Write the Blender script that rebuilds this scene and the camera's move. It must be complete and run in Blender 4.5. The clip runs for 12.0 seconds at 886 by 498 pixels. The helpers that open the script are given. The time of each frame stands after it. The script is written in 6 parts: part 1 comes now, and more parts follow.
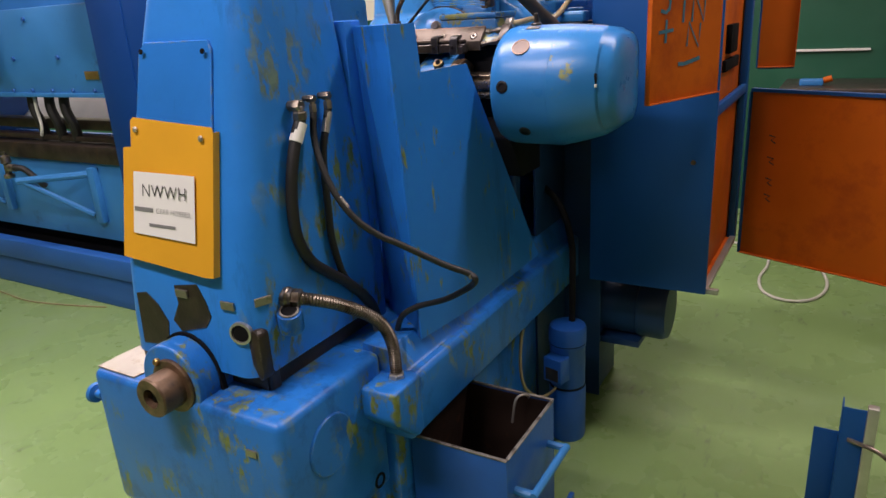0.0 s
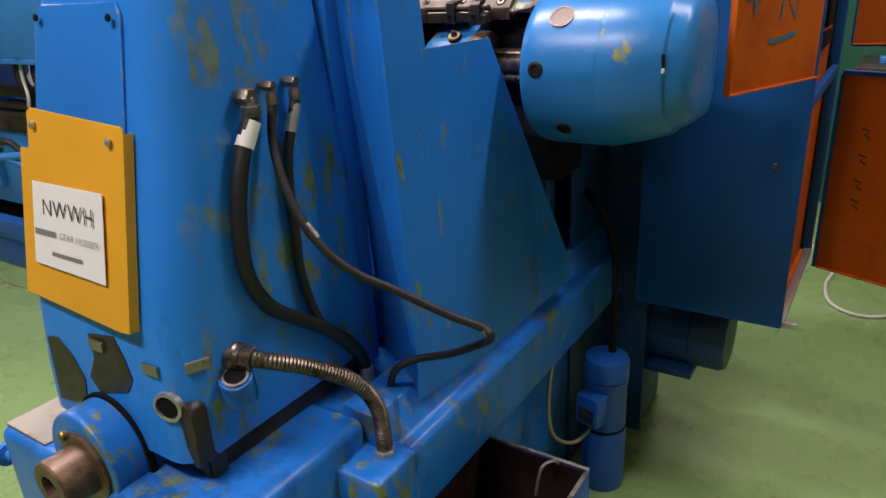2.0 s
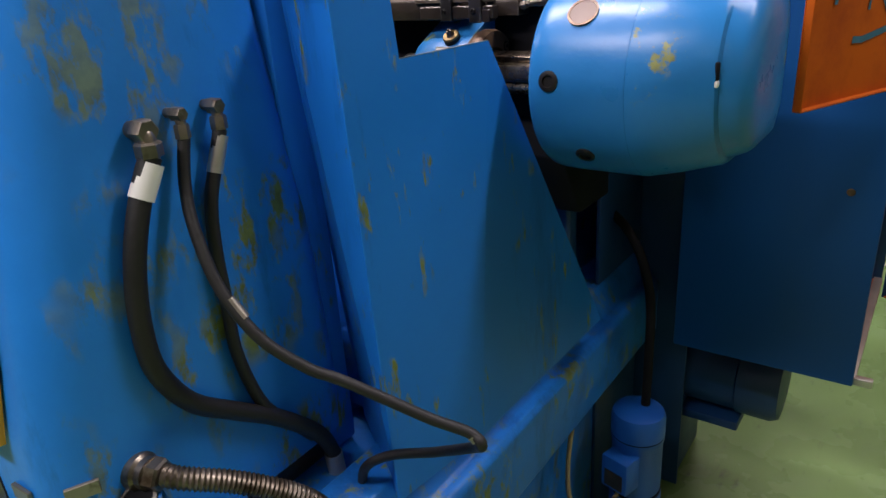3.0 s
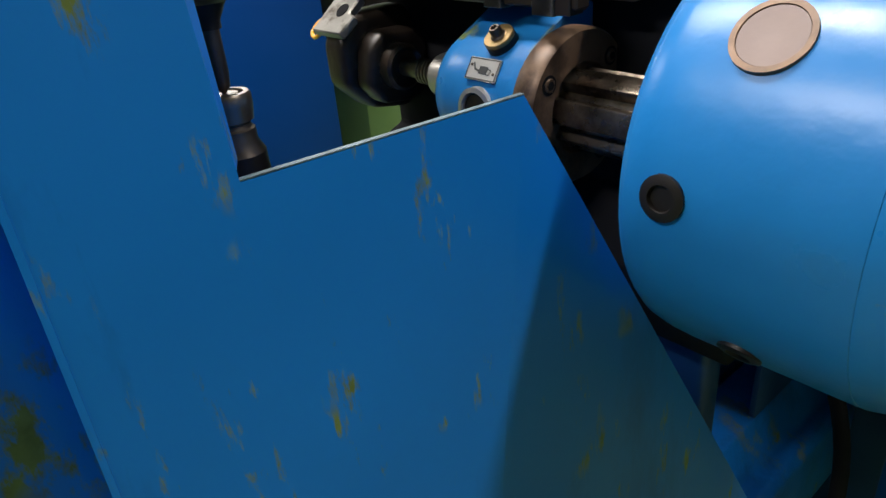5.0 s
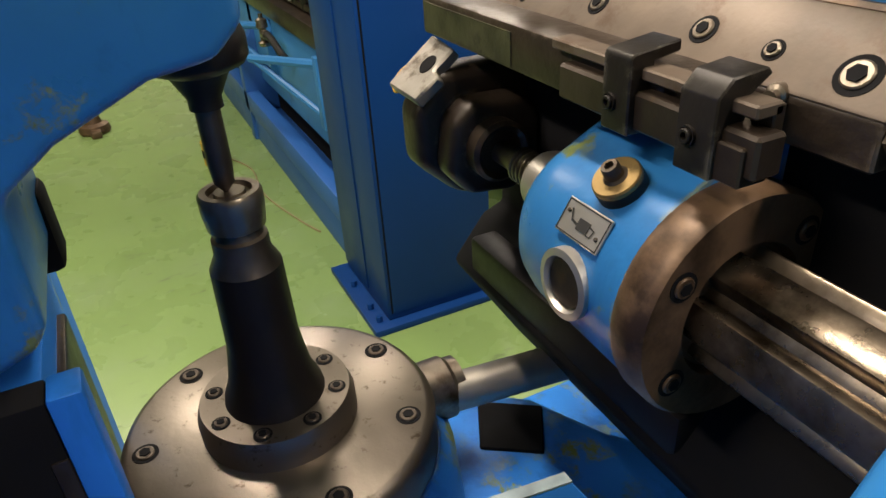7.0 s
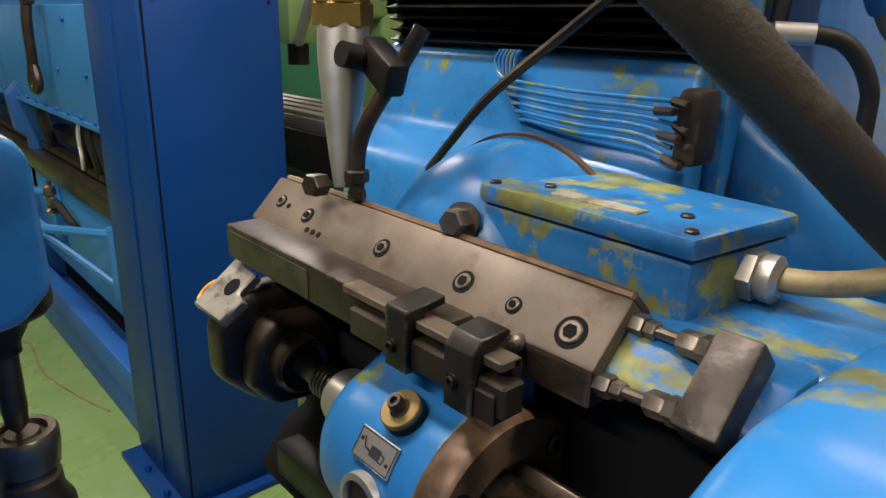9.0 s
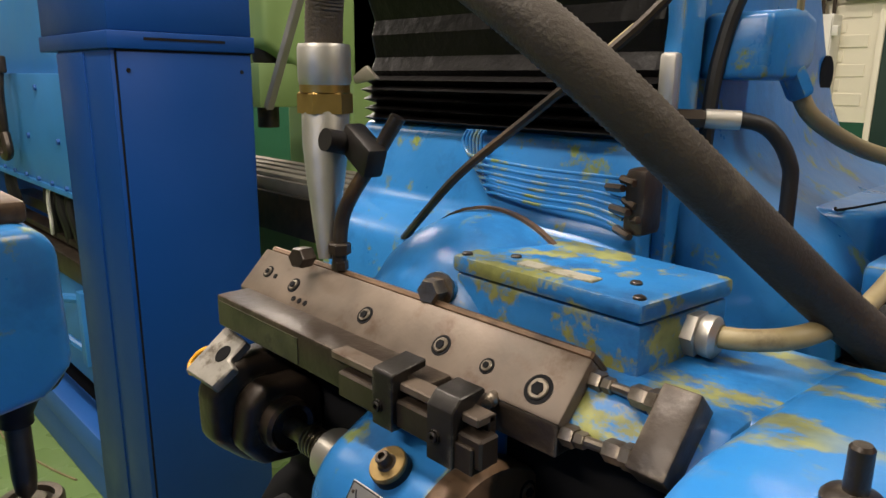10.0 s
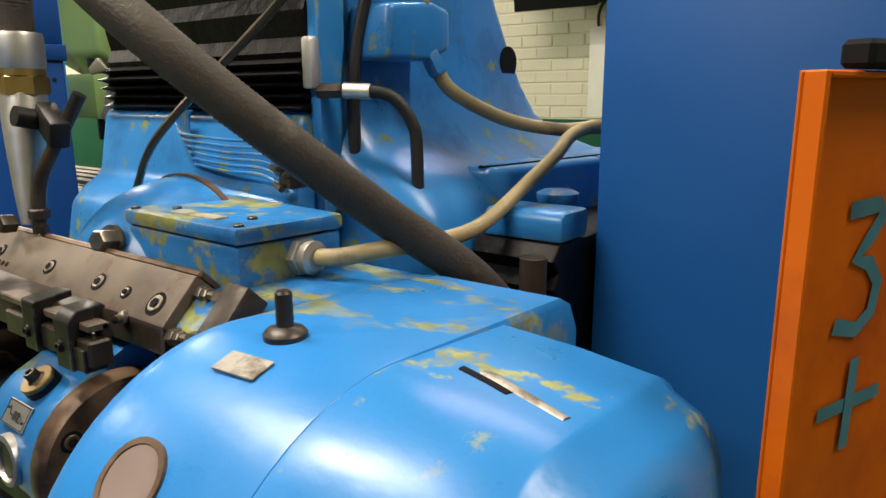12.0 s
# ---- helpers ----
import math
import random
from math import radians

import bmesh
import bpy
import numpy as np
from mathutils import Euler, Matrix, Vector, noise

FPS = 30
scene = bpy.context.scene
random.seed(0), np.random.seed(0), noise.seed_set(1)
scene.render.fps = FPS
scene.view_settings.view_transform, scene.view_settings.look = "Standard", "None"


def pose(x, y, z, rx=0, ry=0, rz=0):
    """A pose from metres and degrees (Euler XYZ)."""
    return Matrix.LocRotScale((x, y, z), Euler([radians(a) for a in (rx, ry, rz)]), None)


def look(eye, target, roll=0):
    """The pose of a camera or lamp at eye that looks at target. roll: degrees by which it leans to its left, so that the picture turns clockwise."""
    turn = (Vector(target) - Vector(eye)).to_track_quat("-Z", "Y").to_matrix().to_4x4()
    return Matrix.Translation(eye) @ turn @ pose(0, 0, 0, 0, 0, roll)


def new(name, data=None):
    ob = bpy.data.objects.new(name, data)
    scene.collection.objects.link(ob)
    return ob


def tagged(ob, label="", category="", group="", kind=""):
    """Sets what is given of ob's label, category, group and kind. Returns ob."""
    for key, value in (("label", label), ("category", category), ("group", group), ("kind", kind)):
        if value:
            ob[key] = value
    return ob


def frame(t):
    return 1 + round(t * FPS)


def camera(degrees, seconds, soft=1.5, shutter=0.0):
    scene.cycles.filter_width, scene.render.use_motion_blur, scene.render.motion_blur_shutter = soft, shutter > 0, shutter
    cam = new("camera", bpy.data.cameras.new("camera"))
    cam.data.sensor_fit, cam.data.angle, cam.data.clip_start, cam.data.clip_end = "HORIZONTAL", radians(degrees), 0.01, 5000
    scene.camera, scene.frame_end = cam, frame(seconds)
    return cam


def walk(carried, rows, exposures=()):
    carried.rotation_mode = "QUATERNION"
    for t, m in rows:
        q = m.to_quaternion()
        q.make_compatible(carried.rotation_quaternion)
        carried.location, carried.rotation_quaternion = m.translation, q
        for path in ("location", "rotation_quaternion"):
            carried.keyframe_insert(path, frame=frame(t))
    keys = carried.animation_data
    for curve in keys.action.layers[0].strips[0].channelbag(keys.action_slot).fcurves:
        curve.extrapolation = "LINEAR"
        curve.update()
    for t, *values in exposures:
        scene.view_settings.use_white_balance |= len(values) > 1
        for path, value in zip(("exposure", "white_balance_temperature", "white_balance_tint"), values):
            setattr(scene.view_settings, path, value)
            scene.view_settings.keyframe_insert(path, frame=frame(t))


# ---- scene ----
cam = camera(65.0, 12.0)
PATH = [
    (0, (0.679, 0.415, 1.623), (-0.293, 2.039, 0.977), -3.5),
    (0.5, (0.684, 0.518, 1.63), (-0.422, 2.05, 0.976), -3.2),
    (1, (0.69, 0.616, 1.614), (-0.444, 2.11, 0.92), -3.4),
    (1.5, (0.591, 0.744, 1.603), (-0.462, 2.28, 0.872), -3.0),
    (2, (0.48, 0.842, 1.603), (-0.552, 2.394, 0.878), -3.0),
    (2.5, (0.418, 1.01, 1.592), (-0.651, 2.536, 0.865), -3.8),
    (3, (0.361, 1.167, 1.597), (-0.741, 2.659, 0.847), -3.8),
    (3.2, (0.336, 1.215, 1.597), (-0.778, 2.7, 0.853), -3.3),
    (4.8, (0.116, 1.768, 1.624), (-1.275, 2.889, 0.725), -5.4),
    (5, (0.068, 1.815, 1.617), (-1.305, 2.928, 0.681), -5.2),
    (5.5, (-0.03, 1.915, 1.628), (-1.46, 2.97, 0.712), -6.3),
    (6, (-0.082, 2.014, 1.641), (-1.603, 2.868, 0.664), -3.9),
    (6.5, (-0.116, 2.05, 1.652), (-1.703, 2.731, 0.643), -4.7),
    (6.7, (-0.131, 2.055, 1.655), (-1.712, 2.744, 0.643), -4.5),
    (8.3, (-0.121, 2.099, 1.697), (-1.666, 3.087, 0.9), 2.5),
    (8.5, (-0.113, 2.089, 1.713), (-1.62, 3.182, 0.98), 2.3),
    (9, (-0.092, 2.052, 1.74), (-1.514, 3.315, 1.121), 1.3),
    (9.5, (-0.069, 2.028, 1.759), (-1.458, 3.36, 1.215), 1.0),
    (10, (-0.055, 2.008, 1.771), (-1.449, 3.363, 1.3), 0.7),
    (10.5, (-0.027, 1.99, 1.784), (-1.37, 3.421, 1.397), 0.5),
    (11, (0.054, 1.988, 1.805), (-1.303, 3.424, 1.497), 0.1),
    (11.5, (0.173, 2.031, 1.783), (-1.122, 3.517, 1.446), 0.2),
    (12, (0.231, 2.068, 1.732), (-0.948, 3.626, 1.301), -0.2),
]
walk(cam, [(t, look(eye, target, roll)) for t, eye, target, roll in PATH], exposures=[(0, -0.32, 6800, 28), (3.0, -0.34, 6400, 24), (4.7, -0.36, 6200, 15), (5.2, -0.34, 6700, 10), (6.0, -0.22, 8200, 10), (6.6, -0.22, 8100, 12), (8.5, -0.46, 7200, 14), (10.8, -0.36, 7600, 14), (12, -0.18, 7500, 10)])

# ---- world and lamps ----
world = bpy.data.worlds.new("hall")
world.use_nodes = True
world.node_tree.nodes["Background"].inputs[0].default_value = (0.75, 0.8, 0.85, 1)
world.node_tree.nodes["Background"].inputs[1].default_value = 0.01
scene.world = world


def unseen_lamp(x, y, z, length, watts, turn=0):
    data = bpy.data.lights.new("unseen_lamp", "AREA")
    data.shape, data.size, data.size_y = "RECTANGLE", length, 0.22
    data.energy, data.color = watts, (1.0, 0.975, 0.945)
    ob = new("unseen_lamp", data)
    ob.matrix_basis = pose(x, y, z, 0, 0, turn)
    return ob


# first, second and seventh follow shadows and a highlight; the rest are added fill
for lx, ly, watts in ((-1.4, 2.1, 140), (-0.8, -0.1, 138), (-5.6, 1.2, 90), (-5.6, 4.6, 150), (-1.2, 4.9, 55), (2.2, -1.6, 12), (1.5, 3.2, 84), (-10.0, 4.4, 290)):
    unseen_lamp(lx, ly, 3.9, 1.8, watts)


# ---- materials ----
def node_mat(name, base, rough=0.5, metal=0.0, var=0.2, broad=3.0, fine=60.0, bump=0.08, chip=None, chip_size=11.0, chip_at=0.62,
             dirt=None, dirt_size=4.0, dirt_at=0.6, dirt_soft=0.12, spread=None, coat=0.0, bump_scale=None, soft=0.05, cluster=(0.47, 0.53), edge=None, grime=None, gloss=0.5, shift=(0, 0, 0), where=None):
    m = bpy.data.materials.new(name)
    m.use_nodes = True
    nt = m.node_tree
    bsdf = nt.nodes["Principled BSDF"]
    bsdf.inputs["Metallic"].default_value = metal
    bsdf.inputs["Specular IOR Level"].default_value = gloss
    bsdf.inputs["Coat Weight"].default_value = coat
    bsdf.inputs["Coat Roughness"].default_value = 0.12
    tc = nt.nodes.new("ShaderNodeTexCoord")

    def noise_tex(scale, detail=4.0, rough_=0.55, stretch=None):
        n = nt.nodes.new("ShaderNodeTexNoise")
        n.inputs["Scale"].default_value, n.inputs["Detail"].default_value = scale, detail
        n.inputs["Roughness"].default_value = rough_
        if stretch:
            mp = nt.nodes.new("ShaderNodeMapping")
            mp.inputs["Scale"].default_value = stretch
            mp.inputs["Location"].default_value = shift
            nt.links.new(tc.outputs["Object"], mp.inputs[0])
            nt.links.new(mp.outputs[0], n.inputs["Vector"])
        else:
            nt.links.new(tc.outputs["Object"], n.inputs["Vector"])
        return n.outputs["Fac"]

    def ramp(fac, lo, hi):
        r = nt.nodes.new("ShaderNodeMapRange")
        r.inputs[1].default_value, r.inputs[2].default_value = lo, hi
        nt.links.new(fac, r.inputs[0])
        return r.outputs[0]

    def mixc(fac, a, b):
        x = nt.nodes.new("ShaderNodeMix")
        x.data_type = "RGBA"
        nt.links.new(fac, x.inputs[0])
        for sock, v in ((x.inputs[6], a), (x.inputs[7], b)):
            if isinstance(v, tuple):
                sock.default_value = (*v, 1)
            else:
                nt.links.new(v, sock)
        return x.outputs[2]

    def times(a, b):
        mul = nt.nodes.new("ShaderNodeMath")
        mul.operation = "MULTIPLY"
        nt.links.new(a, mul.inputs[0])
        nt.links.new(b, mul.inputs[1])
        return mul.outputs[0]

    dark = tuple(c * (1 - var) for c in base)
    light = tuple(min(1, c * (1 + var)) for c in base)
    col = mixc(ramp(noise_tex(broad, 5), 0.3, 0.7), dark, light)
    grain = noise_tex(fine, 3)
    rgh = nt.nodes.new("ShaderNodeMapRange")
    rgh.inputs[3].default_value, rgh.inputs[4].default_value = max(0.03, rough - 0.1), min(1, rough + 0.12)
    nt.links.new(noise_tex(broad * 4, 4), rgh.inputs[0])
    rough_out = rgh.outputs[0]
    if dirt:
        col = mixc(ramp(noise_tex(dirt_size, 6, 0.65), dirt_at, dirt_at + dirt_soft), col, dirt)
    if chip:
        mask = ramp(noise_tex(chip_size, 8, 0.68, spread), chip_at, chip_at + soft)
        if cluster:
            mask = times(mask, ramp(noise_tex(chip_size * 0.2, 3, 0.55, (1, 1, 1)), *cluster))
        if where:
            # wear on one side of the casting only
            sep = nt.nodes.new("ShaderNodeSeparateXYZ")
            nt.links.new(tc.outputs["Object"], sep.inputs[0])
            mask = times(mask, ramp(sep.outputs[where[0]], where[1], where[2]))
        tone = mixc(ramp(noise_tex(40, 3), 0.35, 0.65), tuple(c * 0.6 for c in chip), chip)
        col = mixc(mask, col, tone)
    if grime:
        # dark oily runs, drawn out downwards
        col = mixc(ramp(noise_tex(7.0, 7, 0.7, (1, 1, 0.25)), 0.56, 0.85), col, grime)
    if edge:
        # paint rubbed off along the corners
        geo = nt.nodes.new("ShaderNodeNewGeometry")
        bev = nt.nodes.new("ShaderNodeBevel")
        bev.samples = 4
        bev.inputs["Radius"].default_value = 0.007
        dot = nt.nodes.new("ShaderNodeVectorMath")
        dot.operation = "DOT_PRODUCT"
        nt.links.new(geo.outputs["Normal"], dot.inputs[0])
        nt.links.new(bev.outputs[0], dot.inputs[1])
        worn = times(ramp(dot.outputs["Value"], 0.995, 0.90), ramp(noise_tex(26, 6, 0.7), 0.50, 0.60))
        col = mixc(worn, col, edge)
    nt.links.new(col, bsdf.inputs["Base Color"])
    nt.links.new(rough_out, bsdf.inputs["Roughness"])
    bp = nt.nodes.new("ShaderNodeBump")
    bp.inputs["Strength"].default_value, bp.inputs["Distance"].default_value = bump, 0.004
    nt.links.new(grain if not bump_scale else noise_tex(bump_scale, 4), bp.inputs["Height"])
    nt.links.new(bp.outputs[0], bsdf.inputs["Normal"])
    return m


OLIVE = (0.19, 0.24, 0.06)
WORN = (0.22, 0.28, 0.30)
GRIME = (0.004, 0.035, 0.10)
M_BLUE = node_mat("machine_blue", (0.006, 0.170, 0.58), 0.36, var=0.16, broad=2.2, fine=55, bump=0.12, chip=OLIVE, chip_size=23, chip_at=0.515, soft=0.08, spread=(1, 1, 0.5), cluster=(0.44, 0.58), edge=WORN, grime=GRIME, dirt=(0.004, 0.11, 0.40), dirt_size=7, dirt_at=0.52, dirt_soft=0.1, gloss=0.42)
M_COLUMN = node_mat("column_blue", (0.009, 0.212, 0.70), 0.36, var=0.16, broad=2.2, fine=55, bump=0.12, chip=OLIVE, chip_size=24, chip_at=0.50, soft=0.08, spread=(1, 1, 0.45), cluster=(0.44, 0.56), where=("X", -0.47, -0.42), edge=WORN, grime=GRIME, gloss=0.35)
M_SOUND = node_mat("machine_blue_sound", (0.008, 0.190, 0.65), 0.36, var=0.14, broad=2.5, fine=55, bump=0.10, edge=WORN, grime=GRIME, gloss=0.35)
M_GUARD = node_mat("guard_blue", (0.005, 0.170, 0.60), 0.40, var=0.12, broad=1.7, fine=50, bump=0.06, chip=OLIVE, chip_size=30, chip_at=0.565, soft=0.06, spread=(1, 1, 0.25), grime=(0.003, 0.07, 0.26), gloss=0.3)
M_HEAD = node_mat("head_blue", (0.014, 0.185, 0.48), 0.30, var=0.14, broad=4, fine=45, bump=0.14, chip=(0.30, 0.31, 0.11), chip_size=20, chip_at=0.515, soft=0.06, spread=(0.6, 1, 1), cluster=(0.42, 0.52), edge=(0.25, 0.27, 0.13), dirt=(0.008, 0.115, 0.33), dirt_size=8, dirt_at=0.52, dirt_soft=0.12, gloss=0.45)
M_ENDCAST = node_mat("end_housing_blue", (0.013, 0.172, 0.45), 0.30, var=0.12, broad=4, fine=45, bump=0.14, chip=(0.30, 0.31, 0.11), chip_size=16, chip_at=0.57, soft=0.05, cluster=(0.44, 0.52), gloss=0.4)
M_HEADCLEAN = node_mat("head_blue_sound", (0.013, 0.172, 0.45), 0.30, var=0.12, broad=4, fine=45, bump=0.14, chip=OLIVE, chip_size=24, chip_at=0.565, soft=0.08, edge=(0.22, 0.25, 0.12), grime=(0.004, 0.060, 0.19), dirt=(0.010, 0.12, 0.33), dirt_size=9, dirt_at=0.52, dirt_soft=0.12, gloss=0.45)
M_DRUM = node_mat("drum_blue", (0.012, 0.165, 0.44), 0.30, var=0.14, broad=4, fine=45, bump=0.14, chip=(0.26, 0.28, 0.11), chip_size=18, chip_at=0.51, soft=0.07, spread=(0.6, 1, 1), cluster=(0.44, 0.54), shift=(0.31, 0.75, 0.4), where=("Y", 2.34, 2.42), gloss=0.45)
M_JB = node_mat("worn_box_blue", (0.010, 0.17, 0.45), 0.42, var=0.2, broad=6, fine=60, bump=0.15, chip=(0.27, 0.28, 0.085), chip_size=17, chip_at=0.52, soft=0.06, cluster=None, edge=(0.30, 0.31, 0.14), dirt=(0.006, 0.10, 0.28), dirt_size=12, dirt_at=0.5, dirt_soft=0.12)
M_PANEL = node_mat("panel_blue", (0.002, 0.064, 0.235), 0.42, var=0.12, broad=1.5, fine=40, bump=0.05, gloss=0.25)
M_CAB = node_mat("cabinet_blue", (0.001, 0.037, 0.170), 0.40, var=0.1, broad=1.4, fine=70, bump=0.04, gloss=0.2)
M_PRESS = node_mat("press_light_blue", (0.022, 0.19, 0.48), 0.42, var=0.15, broad=1.4, fine=40, bump=0.06, dirt=(0.02, 0.09, 0.2), dirt_at=0.62)
M_PRESSDK = node_mat("press_base_blue", (0.012, 0.10, 0.36), 0.42, var=0.15, broad=1.4, fine=40, bump=0.06)
M_ORANGE = node_mat("orange_paint", (0.52, 0.098, 0.004), 0.5, gloss=0.2, var=0.16, broad=2.5, fine=40, bump=0.05, dirt=(0.33, 0.05, 0.006), dirt_at=0.52, dirt_soft=0.2)
M_YELLOW = node_mat("yellow_paint", (0.76, 0.36, 0.02), 0.42, var=0.07, broad=5, fine=40, bump=0.04, dirt=(0.5, 0.22, 0.02), dirt_at=0.7, dirt_size=12)
M_STEEL = node_mat("ground_steel", (0.25, 0.21, 0.17), 0.34, 0.9, var=0.34, broad=12, fine=90, bump=0.06, dirt=(0.09, 0.06, 0.04), dirt_size=22, dirt_at=0.5, dirt_soft=0.2)
M_TABLE = node_mat("worn_table_steel", (0.24, 0.205, 0.17), 0.32, 0.9, var=0.14, broad=7, fine=110, bump=0.06, dirt=(0.11, 0.085, 0.06), dirt_size=70, dirt_at=0.60, dirt_soft=0.08)
M_BRIGHT = node_mat("bright_steel", (0.46, 0.43, 0.38), 0.36, 0.7, var=0.15, broad=14, fine=120, bump=0.04)
M_OILY = node_mat("oily_dark_steel", (0.045, 0.033, 0.025), 0.34, 0.45, var=0.4, broad=14, fine=70, bump=0.12, dirt=(0.10, 0.055, 0.02), dirt_size=10, dirt_at=0.58)
M_BLACKOX = node_mat("black_oxide_steel", (0.010, 0.008, 0.007), 0.46, 0.0, gloss=0.3, var=0.35, broad=14, fine=90, bump=0.05)
M_RUST = node_mat("brown_oiled_steel", (0.145, 0.086, 0.050), 0.42, 0.4, var=0.35, broad=16, fine=70, bump=0.1, dirt=(0.045, 0.026, 0.015), dirt_size=22, dirt_at=0.47, dirt_soft=0.2)
M_BAR = node_mat("stained_steel_bar", (0.130, 0.098, 0.074), 0.48, 0.4, var=0.36, broad=14, fine=90, bump=0.07, dirt=(0.075, 0.042, 0.025), dirt_size=24, dirt_at=0.55, dirt_soft=0.14)
M_RUBBER = node_mat("black_rubber", (0.010, 0.009, 0.009), 0.55, var=0.3, broad=10, fine=120, bump=0.2)
M_HOSE = node_mat("ribbed_hose_grey", (0.042, 0.032, 0.023), 0.6, gloss=0.35, var=0.35, broad=9, fine=260, bump=0.3, dirt=(0.085, 0.07, 0.05), dirt_size=12, dirt_at=0.6)
M_BELLOWS = node_mat("black_bellows", (0.006, 0.005, 0.005), 0.40, gloss=0.16, var=0.4, broad=8, fine=50, bump=0.8, bump_scale=30)
M_BRASS = node_mat("dull_brass", (0.42, 0.27, 0.09), 0.4, 0.9, var=0.2, broad=20, fine=60, bump=0.05)
M_ALU = node_mat("dull_aluminium", (0.55, 0.52, 0.47), 0.42, 0.85, var=0.15, broad=14, fine=80, bump=0.06)
M_CABLE = node_mat("dirty_cream_cable", (0.28, 0.22, 0.11), 0.5, var=0.2, broad=14, fine=80, bump=0.1, dirt=(0.14, 0.10, 0.05), dirt_size=14, dirt_at=0.55)
M_LOOP = node_mat("pale_grey_cable", (0.52, 0.50, 0.42), 0.5, var=0.12, broad=10, fine=80, bump=0.05)
M_CONDUIT = node_mat("oily_steel_conduit", (0.17, 0.14, 0.11), 0.38, 0.8, var=0.3, broad=12, fine=100, bump=0.1, dirt=(0.05, 0.035, 0.02), dirt_size=16, dirt_at=0.5, dirt_soft=0.15)
M_TAG = node_mat("worn_grey_label", (0.34, 0.32, 0.25), 0.5, var=0.25, broad=40, fine=120, bump=0.05, dirt=(0.15, 0.14, 0.07), dirt_size=60, dirt_at=0.52, dirt_soft=0.1)
M_WHITE = node_mat("white_plastic", (0.74, 0.72, 0.66), 0.5, var=0.06, broad=6, fine=60, bump=0.03)
M_PAPER = node_mat("white_paper", (0.8, 0.78, 0.76), 0.6, var=0.03, broad=8, fine=40, bump=0.05)
M_INK = node_mat("black_ink", (0.02, 0.02, 0.02), 0.6, var=0.1)
M_GREYINK = node_mat("grey_ink", (0.2, 0.2, 0.2), 0.6, var=0.1)
M_BLUEINK = node_mat("blue_marker", (0.03, 0.13, 0.2), 0.6, var=0.25, broad=30)
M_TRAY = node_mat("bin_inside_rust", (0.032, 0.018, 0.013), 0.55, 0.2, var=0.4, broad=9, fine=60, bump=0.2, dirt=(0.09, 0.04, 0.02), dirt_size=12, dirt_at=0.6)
M_GREENMC = node_mat("olive_green_paint", (0.16, 0.25, 0.085), 0.45, var=0.15, broad=2, fine=40, bump=0.06)
M_BENCH = node_mat("grey_table_steel", (0.26, 0.235, 0.205), 0.45, 0.5, var=0.2, broad=6, fine=60, bump=0.08)
M_DKGREEN = node_mat("dark_green_gloss", (0.012, 0.085, 0.048), 0.35, var=0.15, broad=1.5, fine=30, bump=0.08)
# green taken darker than the paint, with the shadow on the door included
M_DOOR = node_mat("shaded_door_green", (0.004, 0.026, 0.018), 0.4, var=0.12, broad=1.5, fine=30, bump=0.05)
M_CREAM = node_mat("cream_wall_paint", (0.74, 0.69, 0.56), 0.6, var=0.08, broad=1.2, fine=30, bump=0.25, dirt=(0.58, 0.51, 0.38), dirt_size=1.4, dirt_at=0.62)
M_CEIL = node_mat("ceiling_grey", (0.26, 0.26, 0.25), 0.8, var=0.06, broad=1)
M_FLOOR = node_mat("green_floor_paint", (0.195, 0.305, 0.105), 0.27, var=0.13, broad=0.9, fine=25, bump=0.05, dirt=(0.225, 0.33, 0.145), dirt_size=2.6, dirt_at=0.5, dirt_soft=0.25,
                   chip=(0.09, 0.125, 0.06), chip_size=10, chip_at=0.585, soft=0.12, spread=(1.6, 0.5, 1))
M_RUSTPAINT = node_mat("worn_olive_paint", (0.05, 0.05, 0.025), 0.5, 0.2, var=0.5, broad=30, fine=80, bump=0.15, chip=(0.02, 0.016, 0.012), chip_size=40, chip_at=0.5)
M_COVER = node_mat("dull_pink_steel", (0.20, 0.145, 0.125), 0.55, 0.25, var=0.15, broad=20, fine=80, bump=0.06)
M_SCREW = node_mat("dark_screw_steel", (0.10, 0.08, 0.065), 0.4, 0.8, var=0.3, broad=30, fine=90, bump=0.05)
M_EDGE = node_mat("worn_edge", (0.13, 0.18, 0.20), 0.5, 0.2, var=0.5, broad=60, fine=90, bump=0.1)
M_SHAFT = node_mat("oily_brown_shaft", (0.20, 0.16, 0.12), 0.28, 0.9, var=0.2, broad=18, fine=90, bump=0.05, dirt=(0.03, 0.02, 0.012), dirt_size=14, dirt_at=0.46, dirt_soft=0.2)
M_GRIMY = node_mat("grimy_brown_steel", (0.036, 0.025, 0.018), 0.38, 0.3, var=0.4, broad=22, fine=80, bump=0.25, bump_scale=60, dirt=(0.025, 0.017, 0.012), dirt_size=18, dirt_at=0.48, dirt_soft=0.25, edge=(0.14, 0.11, 0.08))
M_CLAMP = node_mat("black_clamp_steel", (0.016, 0.013, 0.011), 0.36, 0.3, var=0.35, broad=20, fine=80, bump=0.12, edge=(0.12, 0.11, 0.09))
M_OLDBRASS = node_mat("oiled_old_brass", (0.26, 0.17, 0.065), 0.4, 0.6, var=0.3, broad=30, fine=80, bump=0.08, dirt=(0.10, 0.06, 0.025), dirt_size=40, dirt_at=0.55, dirt_soft=0.15)
M_WORNPLATE = node_mat("dull_worn_plate", (0.27, 0.25, 0.22), 0.5, 0.6, var=0.3, broad=25, fine=80, bump=0.15, dirt=(0.10, 0.08, 0.06), dirt_size=30, dirt_at=0.5)
